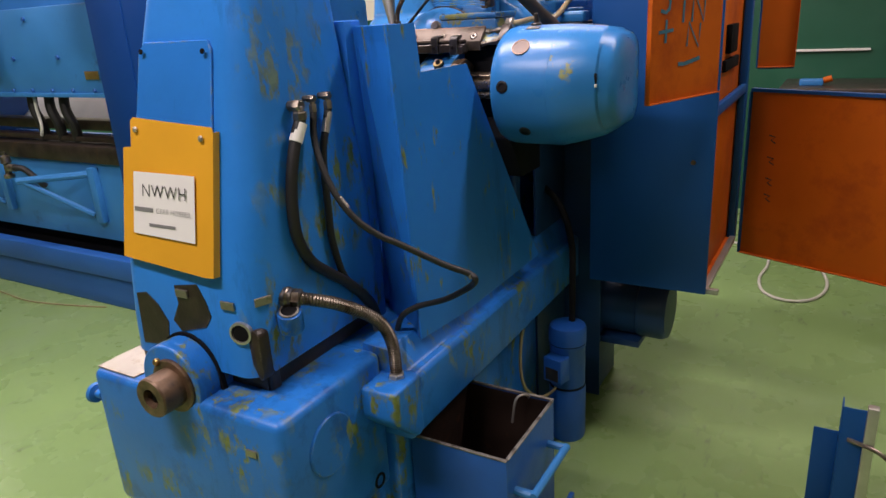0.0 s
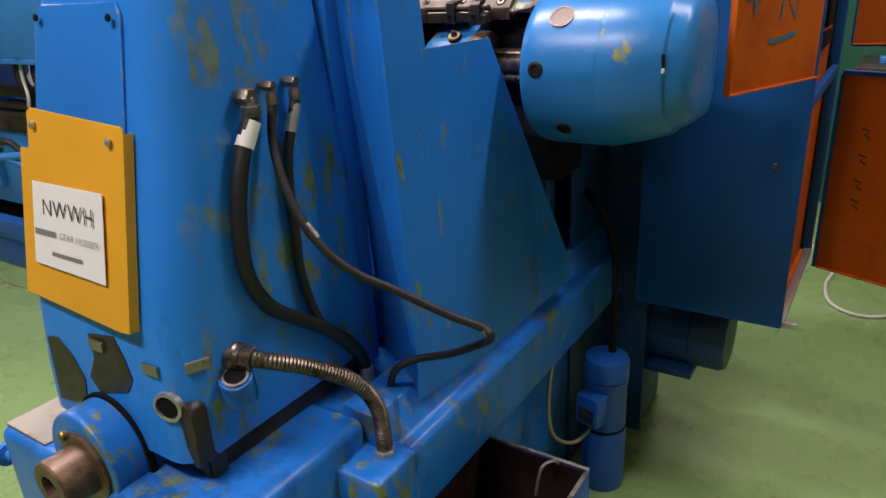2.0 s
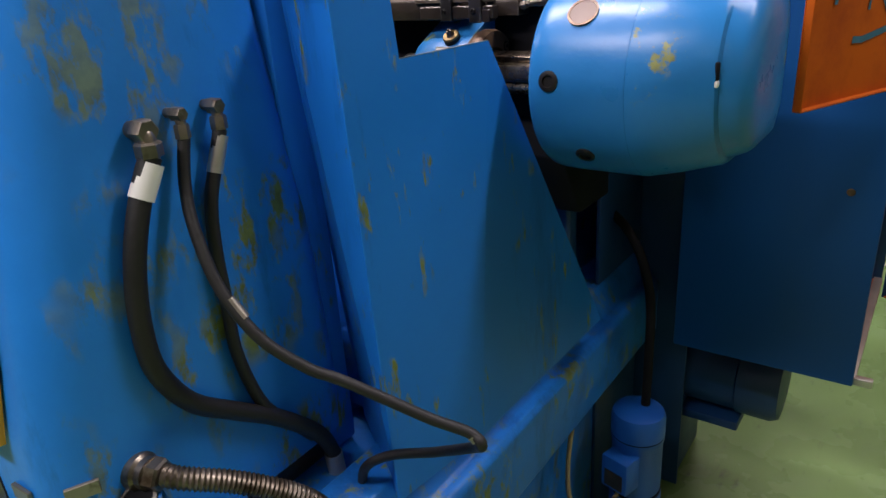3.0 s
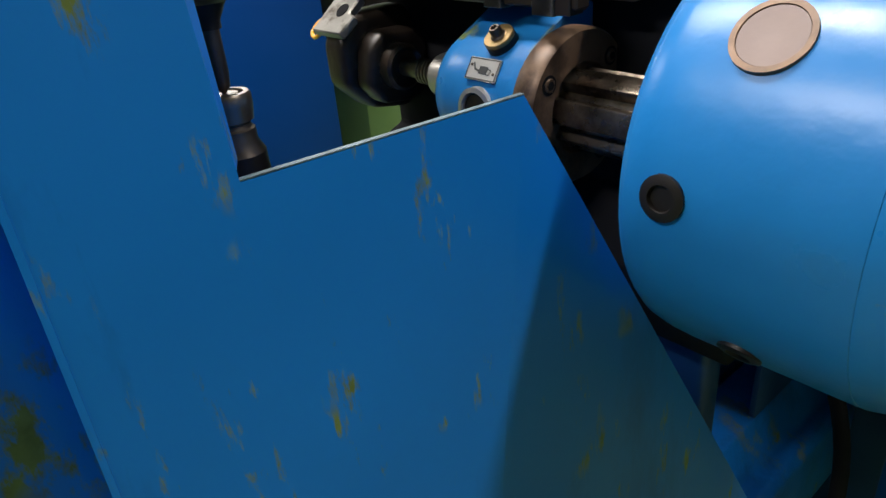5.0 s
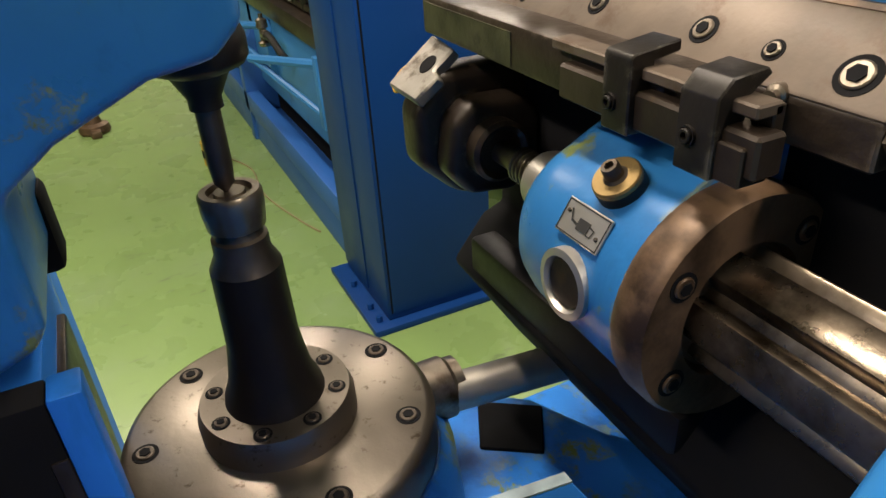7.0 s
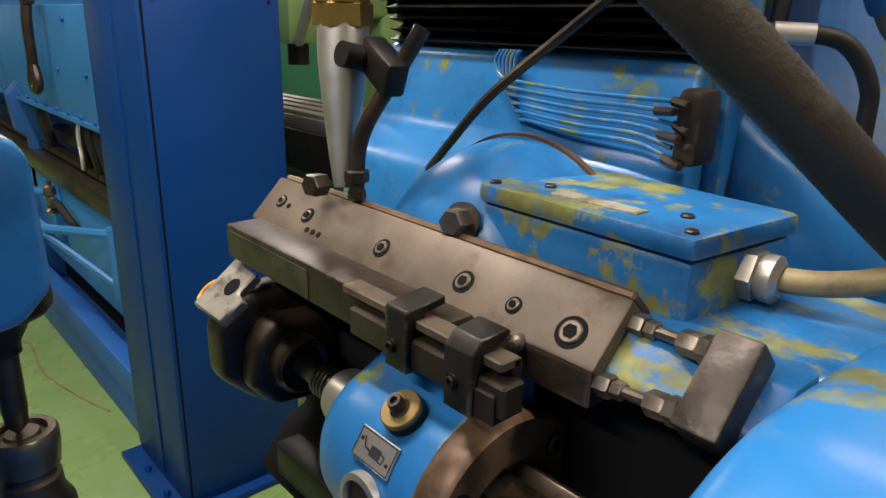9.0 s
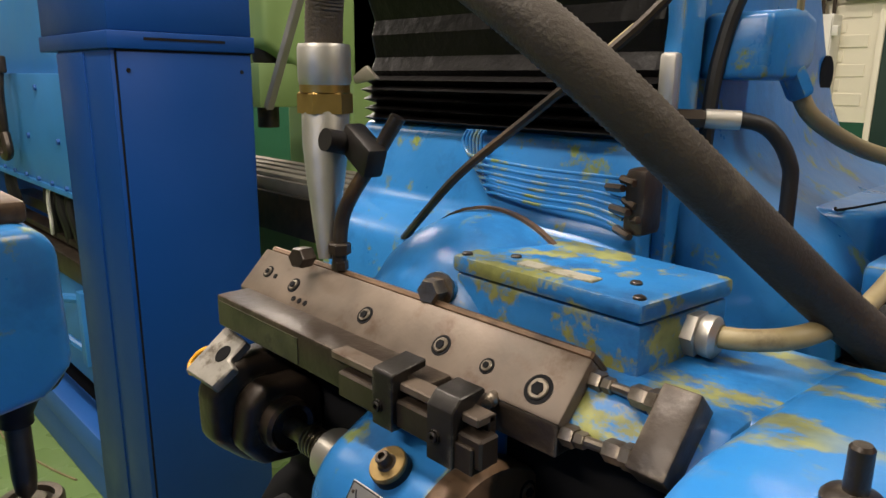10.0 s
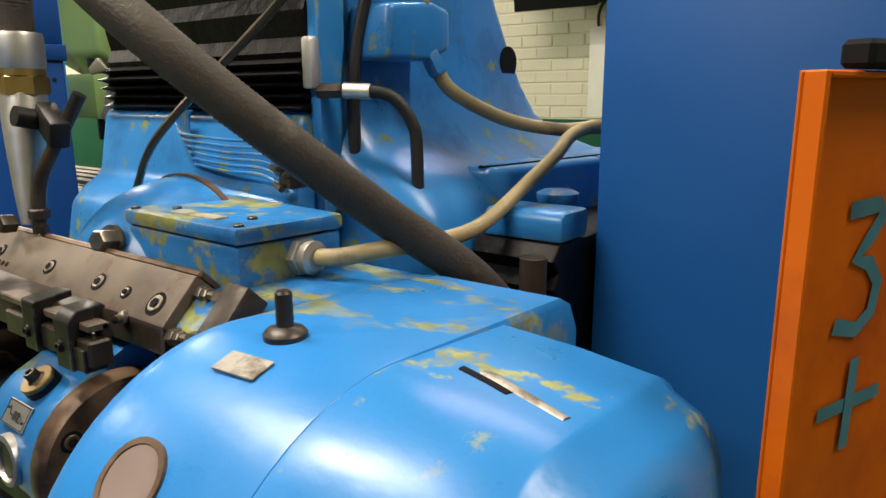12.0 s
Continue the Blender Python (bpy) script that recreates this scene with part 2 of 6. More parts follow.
# near-black for dark parts; also puts shade into holes, gaps and openings
M_DARK = node_mat("black_and_recess_shade", (0.007, 0.007, 0.008), 0.8, 0.0, gloss=0.12, var=0.3, broad=8, fine=50, bump=0.1)
# the motor's dark blue; also stands for shade in the recess under the drum
M_MOTOR_SHADE = node_mat("motor_and_shade_blue", (0.005, 0.04, 0.13), 0.45, var=0.2, broad=6, fine=60, bump=0.1)
M_PUMP = node_mat("pump_blue", (0.005, 0.085, 0.36), 0.38, var=0.15, broad=6, fine=60, bump=0.08, chip=OLIVE, chip_size=30, chip_at=0.70)
M_CAN = node_mat("yellow_label_tin", (0.55, 0.33, 0.04), 0.4, var=0.3, broad=12)
M_GREYTAPE = node_mat("grey_steel_conduit", (0.30, 0.27, 0.22), 0.4, 0.8, var=0.2, broad=10, fine=100, bump=0.1, dirt=(0.12, 0.09, 0.05), dirt_size=14, dirt_at=0.58)


# ---- mesh helpers ----
def basis(axis):
    return Vector(axis).to_track_quat("Z", "Y").to_matrix().to_4x4()


def bm_box(x0, x1, y0, y1, z0, z1, bev=0.004, seg=2, m=None):
    bm = bmesh.new()
    bmesh.ops.create_cube(bm, size=1)
    bmesh.ops.transform(bm, matrix=Matrix.LocRotScale(((x0 + x1) / 2, (y0 + y1) / 2, (z0 + z1) / 2), None, (abs(x1 - x0), abs(y1 - y0), abs(z1 - z0))), verts=bm.verts)
    if bev:
        bmesh.ops.bevel(bm, geom=bm.edges[:], offset=bev, segments=seg, profile=0.5, affect="EDGES")
    if m is not None:
        bmesh.ops.transform(bm, matrix=m, verts=bm.verts)
    return bm


def bm_prism(pts, a0, a1, axis="x", bev=0.003, seg=2, m=None):
    """A polygon drawn out along an axis. pts: (y, z) for x, (x, z) for y, (x, y) for z."""
    bm = bmesh.new()
    place = {"x": lambda p, a: (a, p[0], p[1]), "y": lambda p, a: (p[0], a, p[1]), "z": lambda p, a: (p[0], p[1], a)}[axis]
    low, high = [bm.verts.new(place(p, a0)) for p in pts], [bm.verts.new(place(p, a1)) for p in pts]
    bm.faces.new(low), bm.faces.new(high[::-1])
    for i in range(len(pts)):
        j = (i + 1) % len(pts)
        bm.faces.new((low[j], low[i], high[i], high[j]))
    bmesh.ops.recalc_face_normals(bm, faces=bm.faces)
    if bev:
        bmesh.ops.bevel(bm, geom=[e for e in bm.edges if e.calc_face_angle(0) > 0.5], offset=bev, segments=seg, profile=0.5, affect="EDGES")
    if m is not None:
        bmesh.ops.transform(bm, matrix=m, verts=bm.verts)
    return bm


def bm_loft(rings, cap=True, closed=False):
    bm = bmesh.new()
    vs = [[bm.verts.new(p) for p in ring] for ring in rings]
    pairs = list(zip(vs, vs[1:])) + ([(vs[-1], vs[0])] if closed else [])
    for a, b in pairs:
        for i in range(len(a)):
            j = (i + 1) % len(a)
            bm.faces.new((a[i], a[j], b[j], b[i]))
    if cap and not closed:
        bm.faces.new(vs[0][::-1]), bm.faces.new(vs[-1])
    bmesh.ops.recalc_face_normals(bm, faces=bm.faces)
    return bm


def bm_lathe(profile, origin, axis, seg=32):
    """Turns (radius, height) points round an axis through origin."""
    m = Matrix.Translation(origin) @ basis(axis)
    rings = [[m @ Vector((max(r, 1e-4) * math.cos(math.tau * i / seg), max(r, 1e-4) * math.sin(math.tau * i / seg), h)) for i in range(seg)] for r, h in profile]
    return bm_loft(rings)


def glide(pts, steps=8):
    pts = [Vector(p) for p in pts]
    out = []
    for i in range(len(pts) - 1):
        a, b, c, d = pts[max(i - 1, 0)], pts[i], pts[i + 1], pts[min(i + 2, len(pts) - 1)]
        for k in range(steps):
            t = k / steps
            out.append(0.5 * (2 * b + (c - a) * t + (2 * a - 5 * b + 4 * c - d) * t * t + (3 * b - a - 3 * c + d) * t ** 3))
    return out + [pts[-1]]


def bm_tube(pts, r, seg=12, steps=8, ridge=0.0, pitch=0.006):
    path = glide(pts, steps) if steps > 1 else [Vector(p) for p in pts]
    if ridge:
        # even steps along the whole length, so that the ridges are regular
        fine, left = [path[0]], pitch / 2
        for a, b in zip(path, path[1:]):
            gone, span = 0.0, (b - a).length
            while span - gone >= left:
                gone += left
                fine.append(a.lerp(b, gone / span))
                left = pitch / 2
            left -= span - gone
        path = fine
    rings, side = [], None
    for i, p in enumerate(path):
        way = (path[min(i + 1, len(path) - 1)] - path[max(i - 1, 0)]).normalized()
        if side is None:
            side = way.orthogonal().normalized()
        side = (side - way * side.dot(way)).normalized()
        up = way.cross(side)
        rr = r + (ridge if i % 2 else -ridge)
        rings.append([p + rr * (math.cos(math.tau * k / seg) * side + math.sin(math.tau * k / seg) * up) for k in range(seg)])
    return bm_loft(rings)


def joined(*bms):
    out = bms[0]
    for b in bms[1:]:
        me = bpy.data.meshes.new("tmp")
        b.to_mesh(me)
        b.free()
        out.from_mesh(me)
        bpy.data.meshes.remove(me)
    return out


def rrect(x0, x1, y0, y1, r, z, n=5):
    pts = []
    for cx, cy, a0 in ((x1 - r, y1 - r, 0), (x0 + r, y1 - r, 90), (x0 + r, y0 + r, 180), (x1 - r, y0 + r, 270)):
        for k in range(n + 1):
            a = radians(a0 + 90 * k / n)
            pts.append(Vector((cx + r * math.cos(a), cy + r * math.sin(a), z)))
    return pts


def finish(name, bm, material, smooth=35):
    me = bpy.data.meshes.new(name)
    bm.to_mesh(me)
    bm.free()
    me.materials.append(material)
    if smooth:
        me.polygons.foreach_set("use_smooth", [True] * len(me.polygons))
        me.set_sharp_from_angle(angle=radians(smooth))
    return new(name, me)


def thing(name, at, label, category, group="", kind=""):
    ob = new(name)
    ob.empty_display_size = 0.1
    ob.location = at
    return tagged(ob, label, category, group, kind)


def part(name, bm, material, parent, label="", smooth=35):
    """Links a bmesh, in world places, as one mesh under a thing or a part."""
    ob = finish(name, bm, material, smooth)
    ob.parent = parent
    if parent.type == "EMPTY":
        ob.matrix_parent_inverse = Matrix.Translation(-parent.location)
    if label:
        ob["label"] = label
    return ob


def solid(name, bm, material, label, category, group="", kind="", smooth=35):
    return tagged(finish(name, bm, material, smooth), label, category, group, kind)


def bm_bolt(origin, axis, r=0.008, h=0.006):
    """A socket-head screw in its counterbore."""
    return bm_lathe([(r * 1.35, -0.001), (r * 1.35, 0.0012), (r * 1.12, 0.0012), (r * 1.05, -0.0005), (r, -0.0005), (r, h * 0.4), (r * 0.86, h * 0.5), (r * 0.52, h * 0.5), (r * 0.5, -0.0002), (0, -0.0002)], origin, axis, 18)


def cap_screw(at, axis, r, parent, steel):
    """A socket screw; near-black discs put shade into its counterbore and hex hole."""
    at, axis = Vector(at), Vector(axis).normalized()
    part("counterbore", bm_lathe([(r * 1.4, -0.001), (r * 1.4, 0.0006), (0, 0.0006)], at, axis, 20), M_DARK, parent)
    part("screw", bm_lathe([(r, 0), (r, 0.0014), (r * 0.88, 0.0022), (0, 0.0022)], at, axis, 20), steel, parent)
    part("hex_socket", bm_lathe([(r * 0.62, 0), (r * 0.62, 0.0032), (0, 0.0032)], at, axis, 6), M_DARK, parent)


def bm_hex(origin, axis, r, h):
    return bm_lathe([(r, 0), (r, h * 0.85), (r * 0.85, h), (0, h)], origin, axis, 6)


def bm_sheet(pts, thick, bev=0.0):
    """A flat plate from a planar outline, given as places, with a thickness along its normal."""
    pts = [Vector(p) for p in pts]
    n = (pts[1] - pts[0]).cross(pts[2] - pts[1]).normalized() * thick
    bm = bmesh.new()
    a, b = [bm.verts.new(p) for p in pts], [bm.verts.new(p + n) for p in pts]
    bm.faces.new(a[::-1]), bm.faces.new(b)
    for i in range(len(pts)):
        j = (i + 1) % len(pts)
        bm.faces.new((a[i], a[j], b[j], b[i]))
    bmesh.ops.recalc_face_normals(bm, faces=bm.faces)
    if bev:
        bmesh.ops.bevel(bm, geom=bm.edges[:], offset=bev, segments=1, affect="EDGES")
    return bm


def ribbon(pts, width, normal, lift=0.0015):
    """A painted stroke: a thin flat band along places on a plane."""
    n = Vector(normal).normalized()
    path = [Vector(p) + n * lift for p in pts]
    bm = bmesh.new()
    rows = []
    for i, p in enumerate(path):
        way = (path[min(i + 1, len(path) - 1)] - path[max(i - 1, 0)]).normalized()
        s = way.cross(n) * width / 2
        rows.append((bm.verts.new(p - s), bm.verts.new(p + s)))
    for a, b in zip(rows, rows[1:]):
        bm.faces.new((a[0], a[1], b[1], b[0]))
    return bm


# ---- hall: floor, walls, ceiling ----
X0, X1, Y0, Y1, ZC = -14.0, 5.0, -5.0, 6.2, 4.2
solid("floor", bm_box(X0, X1, Y0, Y1, -0.15, 0, 0), M_FLOOR, "worn glossy green painted workshop floor", "floor", kind="structure")
# ceiling is out of view; its grey is set low to cut bounced light
solid("ceiling", bm_box(X0, X1, Y0, Y1, ZC, ZC + 0.15, 0), M_CEIL, "plain unseen ceiling, grey set to cut bounced light", "ceiling", kind="structure")
wall_north = solid("wall_north", bm_box(X0, X1, Y1, Y1 + 0.25, 1.58, ZC, 0), M_CREAM, "cream painted brick wall above a green dado", "wall", kind="structure")
part("dado", bm_box(X0, -1.18, Y1 - 0.004, Y1 + 0.25, 0, 1.58, 0), M_DKGREEN, wall_north, "glossy dark green painted lower wall")
part("dado", bm_box(-0.2, X1, Y1 - 0.004, Y1 + 0.25, 0, 1.58, 0), M_DKGREEN, wall_north, "glossy dark green painted lower wall")
# walls out of view; their dark dado is added to weaken bounced light
for nm, b in (("wall_west", (X0 - 0.25, X0, Y0, Y1)), ("wall_east", (X1, X1 + 0.25, Y0, Y1)), ("wall_south", (X0, X1, Y0 - 0.25, Y0))):
    side = solid(nm, bm_box(*b, 1.58, ZC, 0), M_CREAM, "unseen cream workshop wall with an added dark dado", "wall", kind="structure")
    part("dado", bm_box(*b, 0, 1.58, 0), M_DKGREEN, side, "glossy dark green painted lower wall")
door_1 = solid("door_1", bm_box(-1.15, -0.23, Y1 - 0.02, Y1 + 0.06, 0, 2.12, 0.003), M_DOOR, "closed dark green steel workshop door", "door", kind="structure")
part("frame", joined(bm_box(-1.18, -1.15, Y1 - 0.03, Y1 + 0.2, 0, 2.15, 0.003), bm_box(-0.23, -0.2, Y1 - 0.03, Y1 + 0.2, 0, 2.15, 0.003), bm_box(-1.15, -0.23, Y1 - 0.03, Y1 + 0.2, 2.12, 2.15, 0.003)), M_CREAM, door_1, "cream painted frame")

# ---- gear hobbing machine ----
hobber = thing("gear_hobbing_machine", (-0.55, 2.2, 0), "blue gear hobbing machine, chipped paint, oily steel working parts", "machine tool")


def bed():
    body = part("bed", joined(bm_box(-0.953, -0.308, 1.33, 1.72, 0.40, 0.80, 0.022, 3), bm_box(-0.92, -0.34, 1.46, 3.3, 0.0, 0.6, 0.01)), M_BLUE, hobber)
    part("bed_top", bm_box(-0.94, -0.36, 1.72, 2.7, 0.60, 0.79, 0.01), M_BLUE, hobber)
    # shoulder beam along the side, with the conduit block at its end
    part("side_beam", bm_prism([(-0.37, 0.812), (-0.288, 0.806), (-0.262, 0.738), (-0.254, 0.730), (-0.234, 0.732), (-0.222, 0.718), (-0.222, 0.562), (-0.235, 0.55), (-0.37, 0.55)], 1.72, 3.0, "y", 0.005), M_BLUE, hobber)
    part("lower_panel", bm_box(-0.345, -0.30, 1.74, 3.0, 0.0, 0.55, 0.006), M_BLUE, hobber)
    part("conduit_block", bm_prism([(1.622, 0.742), (1.622, 0.665), (1.635, 0.645), (1.725, 0.565), (1.75, 0.58), (1.75, 0.742)], -0.34, -0.208, "x", 0.009, 3), M_BLUE, hobber)
    part("cover_plate", bm_lathe([(0.078, 0), (0.078, 0.004), (0.075, 0.007), (0, 0.007)], (-0.309, 1.49, 0.66), (1, 0, 0), 40), M_BLUE, body)
    part("plug", bm_lathe([(0.022, -0.01), (0.022, 0.004), (0.016, 0.005), (0.015, -0.004), (0, -0.004)], (-0.309, 1.66, 0.44), (1, 0, 0), 20), M_DARK, body)
    part("side_knob", joined(bm_lathe([(0.012, 0), (0.012, 0.02), (0.026, 0.024), (0.028, 0.034), (0.022, 0.04), (0, 0.04)], (-0.95, 1.345, 0.716), (-1, 0, 0), 14)), M_BLUE, body)
    part("instruction_plate", bm_box(-0.415, -0.385, 1.326, 1.331, 0.70, 0.718, 0.001), M_GREYTAPE, body)
    # spindle housing that rises from the end box
    pts = [(-0.745, 0.78), (-0.745, 0.825)] + [(-0.648 + 0.097 * math.cos(a), 0.825 + 0.097 * math.sin(a)) for a in np.linspace(math.pi, 0, 19)[1:-1]] + [(-0.551, 0.825), (-0.551, 0.78)]
    boss = part("spindle_housing", bm_prism(pts, 1.337, 1.56, "y", 0.007, 3), M_BLUE, hobber)
    # black plate behind the boss puts shade into the gap round it
    part("housing_gap_shade", bm_prism([(-0.648 + 0.104 * math.cos(a), 0.825 + 0.104 * math.sin(a)) for a in np.linspace(math.pi, 0, 15)] + [(-0.54, 0.80), (-0.75, 0.80)], 1.399, 1.412, "y", 0), M_DARK, boss)
    part("spindle_flange", bm_lathe([(0.068, -0.002), (0.068, 0.006), (0.065, 0.009), (0, 0.009)], (-0.632, 1.337, 0.825), (0, -1, 0), 40), M_RUST, boss, "worn brown flange ring")
    part("spindle_end", bm_lathe([(0.049, 0.005), (0.049, 0.066), (0.046, 0.07), (0.024, 0.07), (0.022, 0.045), (0, 0.045)], (-0.632, 1.337, 0.825), (0, -1, 0), 36), M_RUST, boss, "brown oiled steel spindle end with a square socket")
    part("socket", bm_box(-0.645, -0.619, 1.280, 1.2925, 0.812, 0.838, 0.002), M_DARK, boss)
    part("grease_screw", bm_lathe([(0.009, 0), (0.009, 0.008), (0.006, 0.011), (0, 0.011)], (-0.668, 1.33, 0.882), (0, -1, 0.3), 14), M_BRASS, boss)
    part("worn_corner", bm_prism([(-0.945, 1.345), (-0.80, 1.345), (-0.79, 1.42), (-0.83, 1.55), (-0.945, 1.60)], 0.7995, 0.8035, "z", 0.0015, 1), M_GREYTAPE, body, "bare dirty metal where paint is gone")


bed()


def rear_column():
    def ring(z, x0, x1, y0, y1, r):
        return rrect(x0, x1, y0, y1, r, z, 7)
    rings = [ring(0.845, -0.872, -0.425, 1.405, 1.92, 0.055), ring(0.95, -0.872, -0.418, 1.408, 1.92, 0.06), ring(1.09, -0.862, -0.415, 1.418, 1.91, 0.06),
             ring(1.25, -0.845, -0.416, 1.447, 1.90, 0.06), ring(1.41, -0.82, -0.424, 1.478, 1.885, 0.06), ring(1.60, -0.785, -0.438, 1.515, 1.87, 0.06),
             ring(1.80, -0.745, -0.452, 1.555, 1.86, 0.06), ring(1.93, -0.715, -0.465, 1.585, 1.855, 0.06), ring(1.97, -0.695, -0.485, 1.605, 1.84, 0.05)]
    col = part("rear_column", bm_loft(rings), M_COLUMN, hobber)
    part("slide_strip", joined(bm_box(-0.88, -0.435, 1.44, 1.90, 0.80, 0.846, 0.003), bm_box(-0.455, -0.425, 1.445, 1.475, 0.80, 0.93, 0.003, 2)), M_OILY, hobber, "dark oily slideway wiper strip")
    foot = lambda x, z: (x, 1.4058 + 0.071 * max(0.0, z - 0.95) + 0.0286 * (min(z, 0.95) - 0.95), z)  # noqa: E731
    for outline in (((-0.812, 0.872), (-0.76, 0.878), (-0.715, 0.90), (-0.705, 0.945), (-0.735, 0.985), (-0.775, 1.012), (-0.812, 1.005)),
                    ((-0.685, 0.955), (-0.66, 0.93), (-0.572, 0.955), (-0.552, 0.985), (-0.565, 1.02), (-0.59, 1.058), (-0.668, 1.045), (-0.66, 1.0))):
        part("bare_patch", bm_sheet([foot(x, z) for x, z in outline], -0.003), M_GRIMY, col, "dark oil-stained bare metal patch")
    part("bare_corner", bm_prism([(-0.452, 0.955), (-0.43, 0.97), (-0.4155, 0.955), (-0.4155, 0.85), (-0.43, 0.838), (-0.448, 0.88)], 1.414, 1.45, "y", 0.006, 2), M_GRIMY, col, "dark oil-stained bare metal corner")

    def front(x, z, d=0.0):
        return Vector((x, 1.418 + 0.19 * (z - 1.09) - d, z))
    # upper cover lid and yellow sign plate on the leaning front
    lid = [front(-0.79, 1.24, 0.006), front(-0.52, 1.24, 0.006), front(-0.518, 1.575, 0.006), front(-0.53, 1.595, 0.006), front(-0.735, 1.595, 0.006), front(-0.755, 1.575, 0.006)]
    lid_ob = part("cover_lid", bm_sheet(lid, -0.008, 0.0015), M_SOUND, col)
    for x, z in ((-0.735, 1.575), (-0.535, 1.572)):
        part("screw", bm_lathe([(0.006, 0), (0.006, 0.003), (0, 0.004)], front(x, z, 0.013), (0, -1, 0.19), 12), M_DARK, col)
    plate = part("sign_plate", bm_sheet([front(-0.775, 1.425, 0.02), front(-0.775, 1.365, 0.02), front(-0.803, 1.363, 0.02), front(-0.815, 1.105, 0.02), front(-0.535, 1.088, 0.02), front(-0.508, 1.09, 0.02),
                                        front(-0.502, 1.405, 0.02), front(-0.508, 1.416, 0.02), front(-0.765, 1.432, 0.02)], 0.003), M_YELLOW, col, "bent yellow sheet metal sign plate")
    for x, z in ((-0.752, 1.405), (-0.535, 1.392)):
        part("screw", bm_lathe([(0.007, 0), (0.007, 0.003), (0.004, 0.005), (0, 0.005)], front(x, z, 0.023), (0, -1, 0.19), 12), M_BRIGHT, col)
    part("folded_edge", bm_sheet([front(-0.507, 1.09, 0.02), front(-0.502, 1.405, 0.02), front(-0.499, 1.405, 0.004), front(-0.504, 1.09, 0.004)], 0.003), M_YELLOW, col)
    n = Vector((0, -1, 0.19)).normalized()
    quad = [front(-0.768, 1.168, 0.0245), front(-0.558, 1.163, 0.0245), front(-0.557, 1.311, 0.0245), front(-0.762, 1.311, 0.0245)]
    part("paper_notice", bm_sheet(quad, 0.001), M_PAPER, col, "white printed paper notice taped on the plate")
    # printed marks on the notice
    grey = []
    grey.append(ribbon([front(-0.760, 1.226, 0.0262), front(-0.695, 1.226, 0.0262)], 0.010, n, 0.0008))
    grey.append(ribbon([front(-0.71, 1.192, 0.0262), front(-0.62, 1.192, 0.0262)], 0.007, n, 0.0008))
    for bar in grey:
        part("printed_bar", bar, M_GREYINK, col, smooth=0)
    for text, size, x, z, ink in (("NWWH", 0.0425, -0.735, 1.256, M_INK), ("GEAR HOBBER", 0.0172, -0.686, 1.220, M_GREYINK)):
        words = bpy.data.curves.new("printed_word", "FONT")
        words.body, words.size, words.align_x = text, size, "LEFT"
        words.space_character, words.offset = 1.06, -0.012 * size
        words.materials.append(ink)
        ob = new("printed_word", words)
        ob.parent, ob.matrix_parent_inverse = col, Matrix()
        ob.matrix_basis = Matrix.Translation(front(x, z, 0.0262)) @ pose(0, 0, 0, 90 - 10.8, 0, -1.0)
    # sight ring, plates and drain plug low on the corner
    part("sight_ring", bm_lathe([(0.0275, -0.01), (0.0275, 0.005), (0.022, 0.006), (0.021, 0.001), (0, 0.001)], (-0.462, 1.4095, 0.960), (0.27, -1, 0), 28), M_ALU, col, "aluminium rimmed oil sight glass")
    part("sight_glass", bm_lathe([(0.021, 0.0), (0.020, 0.0035), (0, 0.0035)], (-0.462, 1.4095, 0.960), (0.27, -1, 0), 20), M_DARK, col)
    part("filler_boss", bm_lathe([(0.03, -0.05), (0.03, 0.0), (0.029, 0.004), (0.02, 0.005), (0.018, 0.0), (0, 0.0)], (-0.395, 1.50, 0.985), (0.25, -0.3, 1), 24), M_BLUE, col)
    part("filler_rim", bm_lathe([(0.0235, 0.004), (0.0235, 0.008), (0.019, 0.009), (0.0185, 0.006), (0, 0.006)], (-0.395, 1.50, 0.985), (0.25, -0.3, 1), 24), M_WORNPLATE, col)
    part("filler_plug", bm_lathe([(0.0185, 0.0), (0.0185, 0.0072), (0, 0.0072)], (-0.395, 1.50, 0.985), (0.25, -0.3, 1), 24), M_DARK, col)
    for p, a in (((-0.492, 1.4095, 1.022), 2), ((-0.4195, 1.449, 1.03), 66), ((-0.64, 1.4085, 1.03), 0)):
        part("instruction_plate", bm_box(-0.02, 0.02, -0.003, 0.003, -0.01, 0.01, 0.001, 1, Matrix.Translation(p) @ pose(0, 0, 0, 0, 0, a)), M_GREYTAPE, col)
    # tailstock arm that carries the upper centre
    arm_pts = [(1.84, 1.68), (2.125, 1.675), (2.138, 1.662), (2.140, 1.575), (2.12, 1.555), (2.08, 1.549), (2.022, 1.522), (1.987, 1.496), (1.985, 1.45), (1.984, 1.412), (1.976, 1.397), (1.935, 1.381), (1.84, 1.345)]
    arm = part("tailstock_arm", bm_prism(arm_pts, -0.75, -0.555, "x", 0.009, 3), M_HEADCLEAN, hobber)
    part("clamp_block", bm_box(-0.748, -0.70, 1.945, 1.989, 1.375, 1.446, 0.008), M_DARK, arm)
    part("arm_cap", bm_box(-0.73, -0.58, 2.02, 2.128, 1.674, 1.690, 0.004), M_RUST, arm)
    part("centre_flange", bm_lathe([(0.034, 0.03), (0.0375, 0.02), (0.0375, 0.006), (0.034, 0.001), (0.022, -0.004), (0.0125, -0.022), (0.0125, -0.03), (0, -0.03)], (-0.655, 2.118, 1.53), (0, 0, 1), 32), M_BLACKOX, arm)
